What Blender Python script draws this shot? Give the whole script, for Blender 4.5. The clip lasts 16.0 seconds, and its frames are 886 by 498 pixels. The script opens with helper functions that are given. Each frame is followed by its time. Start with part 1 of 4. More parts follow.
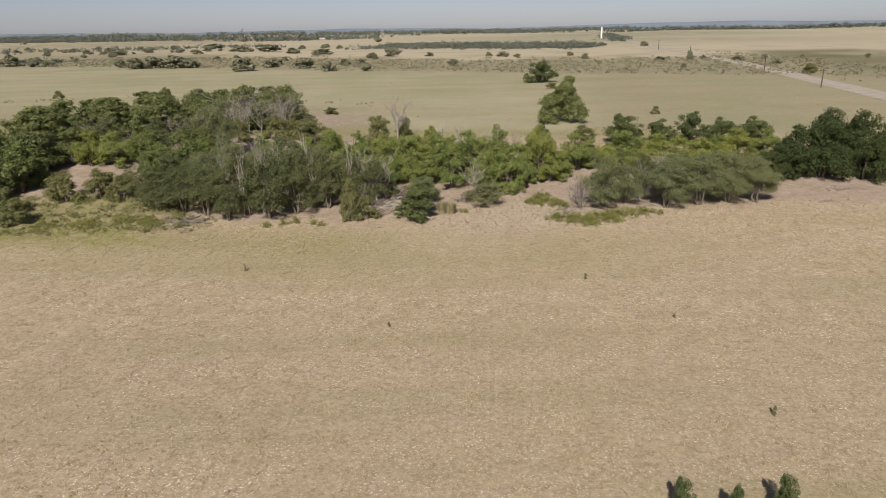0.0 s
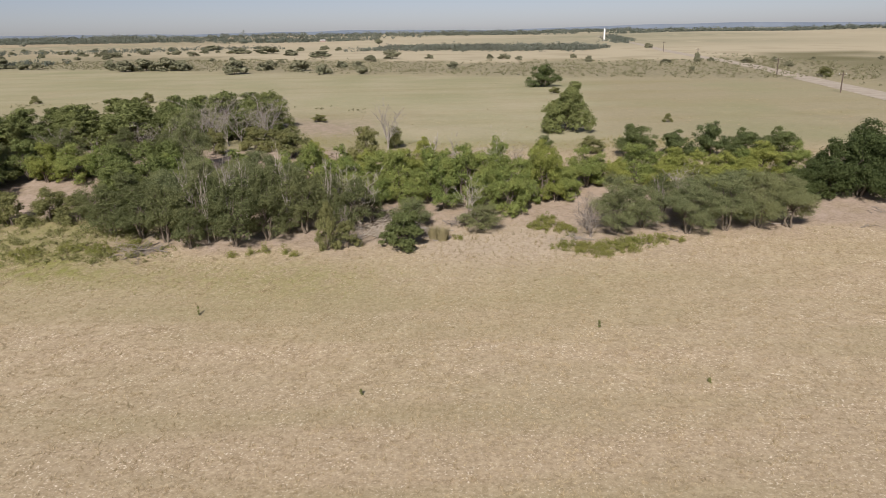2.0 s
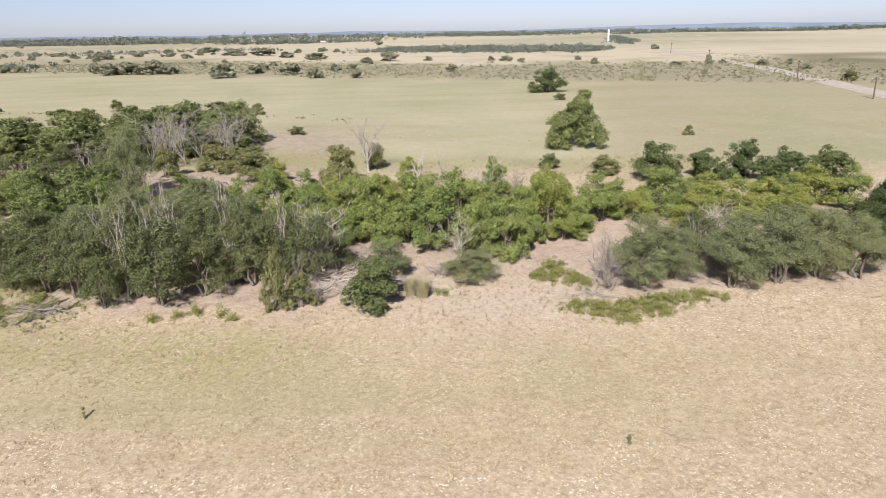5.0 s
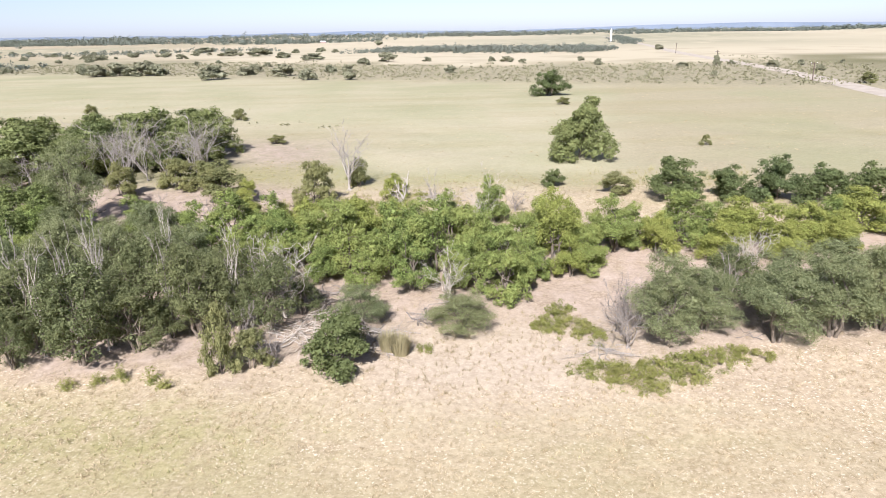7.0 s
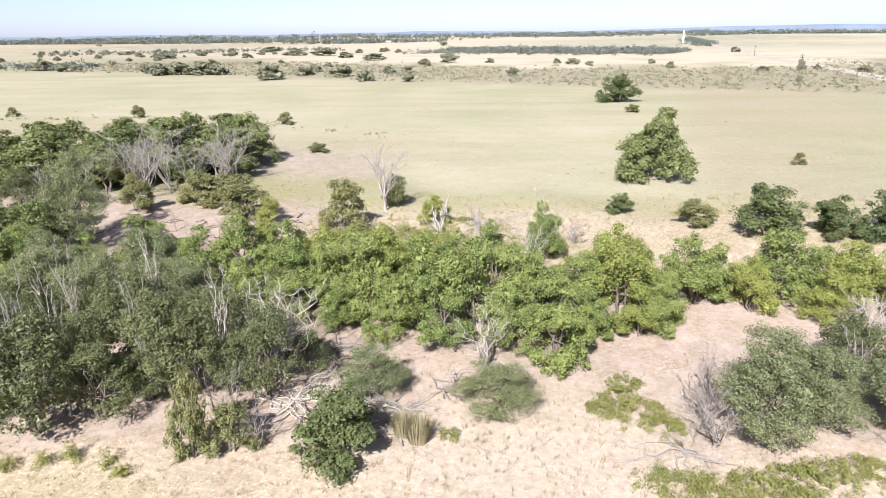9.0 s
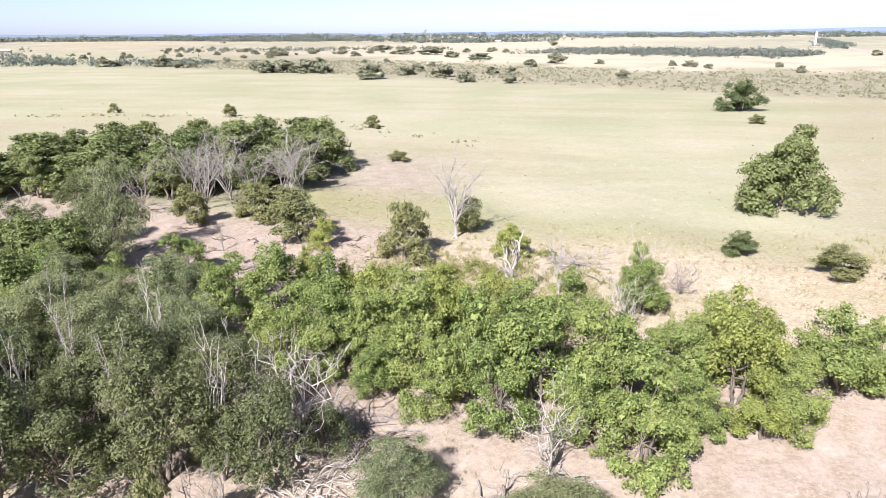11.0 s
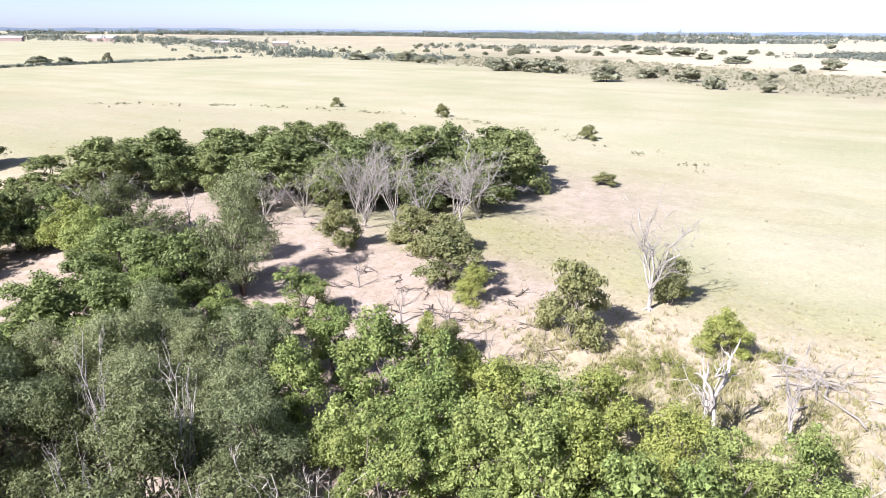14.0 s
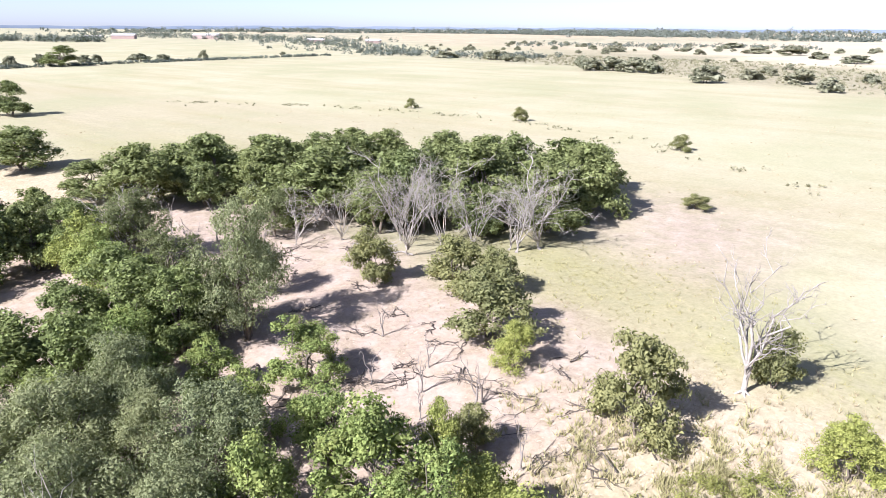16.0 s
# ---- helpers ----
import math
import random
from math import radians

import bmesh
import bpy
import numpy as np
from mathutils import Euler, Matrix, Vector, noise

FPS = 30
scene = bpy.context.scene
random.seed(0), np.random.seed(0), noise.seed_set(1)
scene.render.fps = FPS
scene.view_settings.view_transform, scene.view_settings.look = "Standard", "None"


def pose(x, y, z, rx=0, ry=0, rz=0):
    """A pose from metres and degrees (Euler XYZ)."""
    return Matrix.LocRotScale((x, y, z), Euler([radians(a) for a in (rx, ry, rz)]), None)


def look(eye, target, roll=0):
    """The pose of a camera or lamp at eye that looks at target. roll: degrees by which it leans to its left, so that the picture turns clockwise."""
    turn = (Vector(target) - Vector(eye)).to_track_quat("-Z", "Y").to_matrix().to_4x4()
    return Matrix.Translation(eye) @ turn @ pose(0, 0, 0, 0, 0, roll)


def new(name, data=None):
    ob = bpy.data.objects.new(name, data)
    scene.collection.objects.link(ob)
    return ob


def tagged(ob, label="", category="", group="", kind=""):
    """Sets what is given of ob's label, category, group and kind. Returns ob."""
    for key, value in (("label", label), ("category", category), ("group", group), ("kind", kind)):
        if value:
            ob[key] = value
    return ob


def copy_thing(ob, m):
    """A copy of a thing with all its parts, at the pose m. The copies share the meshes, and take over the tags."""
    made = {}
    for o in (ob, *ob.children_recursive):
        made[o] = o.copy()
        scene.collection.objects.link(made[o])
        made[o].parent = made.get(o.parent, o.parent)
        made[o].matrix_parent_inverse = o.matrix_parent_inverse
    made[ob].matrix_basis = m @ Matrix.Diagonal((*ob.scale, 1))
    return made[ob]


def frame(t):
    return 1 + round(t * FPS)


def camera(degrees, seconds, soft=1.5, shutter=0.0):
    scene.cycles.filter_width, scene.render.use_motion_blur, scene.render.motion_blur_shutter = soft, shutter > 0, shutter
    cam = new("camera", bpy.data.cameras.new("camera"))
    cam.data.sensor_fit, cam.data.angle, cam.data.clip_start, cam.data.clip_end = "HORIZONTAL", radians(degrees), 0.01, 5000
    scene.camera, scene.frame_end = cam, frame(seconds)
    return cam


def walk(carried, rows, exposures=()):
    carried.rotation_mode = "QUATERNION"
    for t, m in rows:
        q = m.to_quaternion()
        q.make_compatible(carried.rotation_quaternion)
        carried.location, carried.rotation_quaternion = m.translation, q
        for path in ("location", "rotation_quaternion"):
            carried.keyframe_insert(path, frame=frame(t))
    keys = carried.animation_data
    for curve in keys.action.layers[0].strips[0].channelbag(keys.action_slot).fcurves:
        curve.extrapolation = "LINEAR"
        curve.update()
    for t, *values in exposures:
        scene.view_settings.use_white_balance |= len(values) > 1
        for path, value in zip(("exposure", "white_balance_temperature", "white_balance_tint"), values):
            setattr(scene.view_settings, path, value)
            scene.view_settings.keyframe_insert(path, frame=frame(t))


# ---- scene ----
cam = camera(65.1, 16.0, soft=0.8)
METRES, EYE, TILT, LEAN, TURN = 74.3, 20.0, -17.5, 0.85, 0.0
ROWS = [
    (0.0, 0.0, 0.0, 0.0, -0.0, -0.1, 0.06),
    (0.5, 0.0033, 0.03, 0.0094, 0.03, -0.07, 0.06),
    (1.0, 0.0066, 0.0599, 0.0188, 0.08, -0.04, 0.06),
    (1.5, 0.01, 0.0894, 0.0283, 0.11, -0.02, 0.04),
    (2.0, 0.0134, 0.119, 0.0378, 0.15, 0.02, 0.03),
    (2.5, 0.0169, 0.1485, 0.0472, 0.19, 0.05, 0.04),
    (3.0, 0.0205, 0.1779, 0.0566, 0.23, 0.07, 0.04),
    (3.5, 0.0241, 0.2073, 0.066, 0.26, 0.09, 0.04),
    (4.0, 0.0278, 0.2372, 0.0755, 0.3, 0.1, 0.04),
    (6.5, 0.0461, 0.389, 0.124, 0.49, 0.08, 0.04),
    (7.0, 0.0497, 0.4191, 0.1337, 0.51, 0.08, 0.03),
    (7.5, 0.0536, 0.4492, 0.1434, 0.51, 0.1, 0.04),
    (8.0, 0.0572, 0.4796, 0.1531, 1.2, 0.09, -0.23),
    (8.5, 0.0604, 0.5104, 0.1627, 3.25, 0.09, -1.01),
    (9.0, 0.0643, 0.5411, 0.1725, 5.42, 0.03, -1.82),
    (11.5, 0.0753, 0.6904, 0.2201, 16.48, -0.76, -5.66),
    (12.0, 0.0741, 0.7196, 0.2292, 19.32, -1.09, -6.65),
    (12.5, 0.0716, 0.7483, 0.2382, 21.31, -1.37, -7.33),
    (13.0, 0.0682, 0.777, 0.2469, 24.85, -1.86, -8.46),
    (13.5, 0.0633, 0.8051, 0.2557, 28.53, -2.47, -9.6),
    (14.0, 0.0573, 0.8333, 0.2645, 32.53, -3.2, -10.77),
    (14.5, 0.0498, 0.8611, 0.2733, 36.53, -4.02, -11.85),
    (15.0, 0.0409, 0.889, 0.282, 39.72, -4.76, -12.63),
    (15.5, 0.0305, 0.9157, 0.2907, 40.02, -4.89, -12.57),
    (16.0, 0.0188, 0.9418, 0.2987, 40.0, -4.89, -12.44),
]
EXPOSURES = [(0.0, -0.02, 6550, 13), (3.0, 0.21, 6380, 14), (4.2, 0.44, 6200, 14), (6.3, 0.91, 5920, 16), (7.5, 1.06, 5820, 16), (9.2, 1.15, 5780, 16), (12.0, 1.27, 5680, 17), (16.0, 1.44, 5600, 18)]
walk(cam, [(t, pose(0, 0, EYE, TILT, LEAN, TURN) @ pose(METRES * x, METRES * y, METRES * z, 90 + pitch, roll, yaw)) for t, x, y, z, yaw, pitch, roll in ROWS], EXPOSURES)

# ---- world, sun, exposure ----
SUN_AZ, SUN_EL = 191.0, 39.0        # compass bearing from +y towards +x, and height, in degrees
world = bpy.data.worlds.new("world")
scene.world = world
world.use_nodes = True
wn = world.node_tree
bg = wn.nodes["Background"]
sky = wn.nodes.new("ShaderNodeTexSky")
sky.sky_type = 'NISHITA'
sky.sun_disc = False
sky.sun_elevation = radians(SUN_EL)
sky.sun_rotation = radians(SUN_AZ)
sky.air_density, sky.dust_density, sky.ozone_density = 0.75, 0.45, 1.6
haze = wn.nodes.new("ShaderNodeHueSaturation")
haze.inputs["Saturation"].default_value, haze.inputs["Value"].default_value = 0.70, 1.02
wn.links.new(sky.outputs[0], haze.inputs["Color"])
tint = wn.nodes.new("ShaderNodeMix")
tint.data_type, tint.blend_type = 'RGBA', 'MULTIPLY'
tint.inputs[0].default_value, tint.inputs[7].default_value = 1.0, (0.97, 0.965, 1.08, 1)
wn.links.new(haze.outputs[0], tint.inputs[6])
wn.links.new(tint.outputs[2], bg.inputs[0])
bg.inputs[1].default_value = 0.064
sun = new("sun", bpy.data.lights.new("sun", 'SUN'))
sun.data.energy, sun.data.angle, sun.data.color = 5.5, radians(0.6), (1.0, 0.96, 0.90)
az, el = radians(SUN_AZ), radians(SUN_EL)
sun.matrix_world = look((math.sin(az) * math.cos(el) * 100, math.cos(az) * math.cos(el) * 100, math.sin(el) * 100), (0, 0, 0))


# ---- material helpers ----
def material(name, rough=0.85):
    m = bpy.data.materials.new(name)
    m.use_nodes = True
    nt = m.node_tree
    p = nt.nodes["Principled BSDF"]
    p.inputs["Roughness"].default_value = rough
    p.inputs["Specular IOR Level"].default_value = 0.25
    return m, nt, p


def mix(nt, fac, a, b, blend='MIX'):
    n = nt.nodes.new("ShaderNodeMix")
    n.data_type, n.blend_type = 'RGBA', blend
    for sock, v in ((n.inputs[0], fac), (n.inputs[6], a), (n.inputs[7], b)):
        if isinstance(v, (int, float)):
            sock.default_value = v
        elif isinstance(v, tuple):
            sock.default_value = (*v, 1)
        else:
            nt.links.new(v, sock)
    return n.outputs[2]


def noise_tex(nt, coord, scale, detail=4, rough=0.6, low=0.3, high=0.7):
    n = nt.nodes.new("ShaderNodeTexNoise")
    n.inputs["Scale"].default_value, n.inputs["Detail"].default_value, n.inputs["Roughness"].default_value = scale, detail, rough
    nt.links.new(coord, n.inputs["Vector"])
    r = nt.nodes.new("ShaderNodeMapRange")
    r.inputs[1].default_value, r.inputs[2].default_value = low, high
    nt.links.new(n.outputs[0], r.inputs[0])
    return r.outputs[0]


def math_node(nt, op, a, b):
    n = nt.nodes.new("ShaderNodeMath")
    n.operation, n.use_clamp = op, True
    for sock, v in ((n.inputs[0], a), (n.inputs[1], b)):
        if isinstance(v, (int, float)):
            sock.default_value = v
        else:
            nt.links.new(v, sock)
    return n.outputs[0]


def bump(nt, p, height, strength, distance):
    n = nt.nodes.new("ShaderNodeBump")
    n.inputs["Strength"].default_value, n.inputs["Distance"].default_value = strength, distance
    nt.links.new(height, n.inputs["Height"])
    nt.links.new(n.outputs[0], p.inputs["Normal"])


def leaf_material(name, dark, light, accent, through_light=0.35, accent_share=0.25):
    """Leaves: tint varies leaf by leaf and tree by tree; some light passes through."""
    m, nt, p = material(name, 0.6)
    p.inputs["Specular IOR Level"].default_value = 0.08
    geo = nt.nodes.new("ShaderNodeNewGeometry")
    info = nt.nodes.new("ShaderNodeObjectInfo")
    base = mix(nt, geo.outputs["Random Per Island"], dark, light)
    tree = math_node(nt, 'MULTIPLY', info.outputs["Random"], 0.7)
    base = mix(nt, tree, base, mix(nt, 0.5, base, accent))
    tc = nt.nodes.new("ShaderNodeTexCoord")
    patch = noise_tex(nt, tc.outputs["Object"], 0.9, 2, 0.5, 0.5, 0.72)
    base = mix(nt, math_node(nt, 'MULTIPLY', patch, accent_share), base, accent)
    nt.links.new(base, p.inputs["Base Color"])
    tr = nt.nodes.new("ShaderNodeBsdfTranslucent")
    nt.links.new(mix(nt, 0.35, base, (0.25, 0.32, 0.05)), tr.inputs[0])
    ms = nt.nodes.new("ShaderNodeMixShader")
    ms.inputs[0].default_value = through_light
    nt.links.new(p.outputs[0], ms.inputs[1])
    nt.links.new(tr.outputs[0], ms.inputs[2])
    nt.links.new(ms.outputs[0], nt.nodes["Material Output"].inputs[0])
    return m


def bark_material(name, a, b, rough=0.9):
    m, nt, p = material(name, rough)
    tc = nt.nodes.new("ShaderNodeTexCoord")
    mp = nt.nodes.new("ShaderNodeMapping")
    mp.inputs["Scale"].default_value = (6, 6, 1.2)
    nt.links.new(tc.outputs["Object"], mp.inputs[0])
    f = noise_tex(nt, mp.outputs[0], 3.0, 6, 0.65)
    g = noise_tex(nt, tc.outputs["Object"], 0.8, 2)
    c = mix(nt, f, a, b)
    c = mix(nt, math_node(nt, 'MULTIPLY', g, 0.35), c, tuple(0.6 * v for v in a))
    nt.links.new(c, p.inputs["Base Color"])
    bump(nt, p, f, 0.6, 0.03)
    return m


def plain_material(name, a, b, scale=2.0, rough=0.8):
    m, nt, p = material(name, rough)
    tc = nt.nodes.new("ShaderNodeTexCoord")
    f = noise_tex(nt, tc.outputs["Object"], scale, 5)
    nt.links.new(mix(nt, f, a, b), p.inputs["Base Color"])
    return m


LEAF = {
    "grey": leaf_material("leaf_grey_green", (0.031, 0.035, 0.015), (0.197, 0.218, 0.099), (0.215, 0.213, 0.091), 0.32),
    "green": leaf_material("leaf_fresh_green", (0.050, 0.068, 0.020), (0.282, 0.349, 0.105), (0.376, 0.383, 0.116), 0.32, 0.5),
    "yellow": leaf_material("leaf_yellow_green", (0.096, 0.112, 0.027), (0.338, 0.367, 0.097), (0.420, 0.408, 0.114), 0.32, 0.5),
    "dark": leaf_material("leaf_dark_green", (0.031, 0.041, 0.017), (0.163, 0.202, 0.085), (0.191, 0.202, 0.071), 0.32),
    "deep": leaf_material("leaf_deep_green", (0.034, 0.046, 0.016), (0.244, 0.290, 0.103), (0.281, 0.294, 0.101), 0.32),
    "elm": leaf_material("leaf_elm", (0.029, 0.037, 0.013), (0.243, 0.279, 0.110), (0.286, 0.289, 0.106), 0.32),
    "olive": leaf_material("leaf_olive", (0.092, 0.098, 0.040), (0.254, 0.256, 0.112), (0.308, 0.280, 0.109), 0.32, 0.4),
    "pale": leaf_material("leaf_pale_grey_green", (0.067, 0.075, 0.034), (0.284, 0.310, 0.154), (0.291, 0.280, 0.125), 0.32),
    "big": leaf_material("leaf_big_dark_green", (0.022, 0.031, 0.012), (0.102, 0.132, 0.052), (0.120, 0.135, 0.045), 0.32),
    "weed": leaf_material("leaf_weed", (0.155, 0.167, 0.046), (0.253, 0.259, 0.075), (0.31, 0.276, 0.092), 0.32, 0.5),
}
M_BARK = bark_material("bark", (0.10, 0.075, 0.052), (0.24, 0.20, 0.155))
M_DEAD = bark_material("bleached_wood", (0.25, 0.215, 0.175), (0.47, 0.42, 0.36))
M_PALE = bark_material("pale_bare_stems", (0.34, 0.295, 0.235), (0.60, 0.53, 0.44))
M_LITTER = bark_material("dark_litter", (0.075, 0.058, 0.045), (0.19, 0.155, 0.125))
M_GREY_TWIG = bark_material("grey_twig", (0.20, 0.165, 0.135), (0.36, 0.315, 0.27))
M_POLE = bark_material("pole_wood", (0.09, 0.065, 0.05), (0.17, 0.13, 0.10))
M_WHITE = plain_material("white_painted_metal", (0.74, 0.74, 0.72), (0.82, 0.82, 0.80), 0.3, 0.5)
M_ROOF = plain_material("metal_roof", (0.42, 0.40, 0.38), (0.52, 0.50, 0.47), 0.3, 0.5)
M_BRICK = plain_material("red_wall", (0.30, 0.21, 0.18), (0.36, 0.27, 0.23), 0.5)


# ---- ground ----
KEY_Y = (-600, 45, 60, 70, 80, 90, 97, 106, 135, 170, 300, 9000)
KEY_Z = (0, 0, 0.7, 1.4, 2.0, 3.4, 4.1, 4.6, 4.9, 5.4, 6.0, 6.0)


def smooth(a, b, v):
    t = np.clip((v - a) / (b - a), 0, 1)
    return t * t * (3 - 2 * t)


def wave(x, y, seed, size):
    """A cheap soft noise, about -1 to 1, with bumps of that size in metres."""
    rng = np.random.default_rng(seed)
    out = 0
    for k in range(7):
        a = rng.uniform(0, 6.283)
        f = 6.283 / size * rng.uniform(0.6, 2.2)
        out = out + np.sin((x * math.cos(a) + y * math.sin(a)) * f + rng.uniform(0, 6.283))
    return out / 3.0


def height(x, y):
    x, y = np.asarray(x, float), np.asarray(y, float)
    z = sum(np.interp(y + d, KEY_Y, KEY_Z) for d in (-4, -2, 0, 2, 4)) / 5
    near = smooth(-100, 0, y) * (1 - smooth(120, 200, y))
    z = z + (0.10 * wave(x, y, 3, 14) + 0.04 * wave(x, y, 4, 3.5)) * near * (0.25 + 0.75 * smooth(64, 72, y))
    far = smooth(700, 1800, np.hypot(x, y))
    return z + 2.5 * wave(x, y, 5, 900) * far


def spot(x, y):
    return float(height(x, y))


def axis(lo, hi, step, end_lo, end_hi, grow=1.16):
    inner = list(np.arange(lo, hi + step / 2, step))
    s, v, right = step, inner[-1], []
    while v < end_hi:
        s *= grow
        v += s
        right.append(v)
    s, v, left = step, inner[0], []
    while v > end_lo:
        s *= grow
        v -= s
        left.append(v)
    return np.array(left[::-1] + inner + right)


def bank_line(x):
    """The line at which the mown field ends and the creek bank begins."""
    return np.interp(x, (-60, -46, -28, -11, 0, 9, 21, 37, 60), (66, 66, 67, 66.5, 66.5, 65.5, 67.5, 71, 70))


def masks(x, y):
    """Shares of each kind of ground cover at a place."""
    w1, w2, w3 = wave(x, y, 11, 9), wave(x, y, 12, 28), wave(x, y, 13, 3)
    b = y - bank_line(x)
    soil = smooth(0.5, 5, b + 1.2 * w1 + 0.6 * w3) * (1 - smooth(98, 107, y + 2.5 * w1 - 8 * smooth(-25, -60, x) + 9 * smooth(5, 20, x)))
    clearing = np.exp(-((x + 21) / 13) ** 2 - ((y - 98) / 10) ** 2)
    soil = np.clip(soil * (1 - 0.8 * smooth(-52, -60, x + w1) * smooth(100, 106, y)) + 0.8 * clearing + 0.9 * np.exp(-((x + 45) / 13) ** 2 - ((y - 102) / 9) ** 2), 0, 1)
    soil = np.clip(soil + 0.7 * np.exp(-(((x + 20) + 0.45 * (y - 125)) / 7.5) ** 2 - ((y - 125) / 13) ** 2), 0, 1)
    soil = soil * (1 - 0.9 * smooth(-55, -64, x + w1) * smooth(90, 96, y))
    soil = np.clip(soil + 0.42 * np.exp(-((x + 9) / 17) ** 2 - ((y - 131) / 15) ** 2), 0, 1)
    straw = np.exp(-((x - 6) / 12) ** 2 - ((y - 70) / 6) ** 2) * 1.2 + np.exp(-((x - 2) / 12) ** 2 - ((y - 99) / 7) ** 2)
    soil = soil * (1 - 0.55 * np.clip(straw, 0, 1)) * (1 - 0.8 * smooth(-23, -32, x + w1) * (1 - smooth(77, 81, y)))
    soil = soil * (1 - 0.8 * smooth(88, 92, y + w1) * smooth(-13, -8, x + w1) * (1 - smooth(34, 46, x)))
    green = np.exp(-((y - bank_line(x) + 4) / 4.0) ** 2) * (0.55 + 0.35 * w2) * (1 - smooth(-15, 20, x) * 0.75)
    green = green + 0.9 * smooth(-24, -36, x + w1) * smooth(60, 66, y) * (1 - smooth(76, 86, y + 2 * w1))
    green = green + 0.95 * np.exp(-((x + 19) / 11) ** 2 - ((y - 112) / 6) ** 2) + 0.55 * np.exp(-((x - 2) / 20) ** 2 - ((y - 106) / 4) ** 2)
    green = green + 0.55 * np.exp(-((x - 0) / 10) ** 2 - ((y - 94) / 5) ** 2) + 0.85 * np.exp(-((x + 72) / 22) ** 2 - ((y - 116) / 9) ** 2)
    meadow = smooth(103, 112, y + 2 * w1) * (1 - smooth(236, 256, y + 0.45 * x + 5 * w1 - 110 * smooth(-60, -330, x)))
    meadow = meadow * (1 - smooth(-6, 10, x - 19.7 - 0.18 * (y - 104) + 3 * w2))
    arc = smooth(-15, -60, x) * (1 - smooth(150, 172, y + 4 * w2 + 0.10 * np.abs(x + 75)))
    meadow = meadow * (1 - 0.85 * arc * smooth(103, 112, y))
    scrub = smooth(0, 14, y + 0.45 * x - 246 + 5 * w1) * (1 - smooth(300, 345, y + 25 * w2 - 0.9 * np.maximum(0, -x)))
    scrub = scrub * smooth(-330, -180, x) + smooth(95, 120, x - 0.16 * (y - 150)) * smooth(100, 140, y) * 0.6
    pale = smooth(330, 350, y + 20 * w2 - 0.8 * np.maximum(0, -x)) * smooth(-500, -80, x)
    far = smooth(450, 900, np.hypot(x, y)) * np.clip(0.5 + 0.8 * wave(x, y, 21, 700), 0, 1)
    dark = smooth(8, 40, x - 105 - 0.12 * (y - 160)) * smooth(150, 175, y) * (1 - smooth(360, 420, y)) * np.clip(0.6 + wave(x, y * 2.5, 23, 120), 0, 1)
    trail = np.exp(-((x + 27.2 - 0.05 * (y - 45) + 0.3 * np.sin(y * 0.5)) / 0.4) ** 2) * smooth(60, 55, y) * smooth(33, 38, y) * (0.35 + 0.25 * w3)
    pasture = smooth(98, 108, y) * (1 - smooth(450, 600, y))
    return {"soil": soil, "green": green, "meadow": meadow, "scrub": scrub, "pale": pale, "far": far, "dark": dark, "pasture": pasture, "straw": straw * 0.8, "trail": trail}


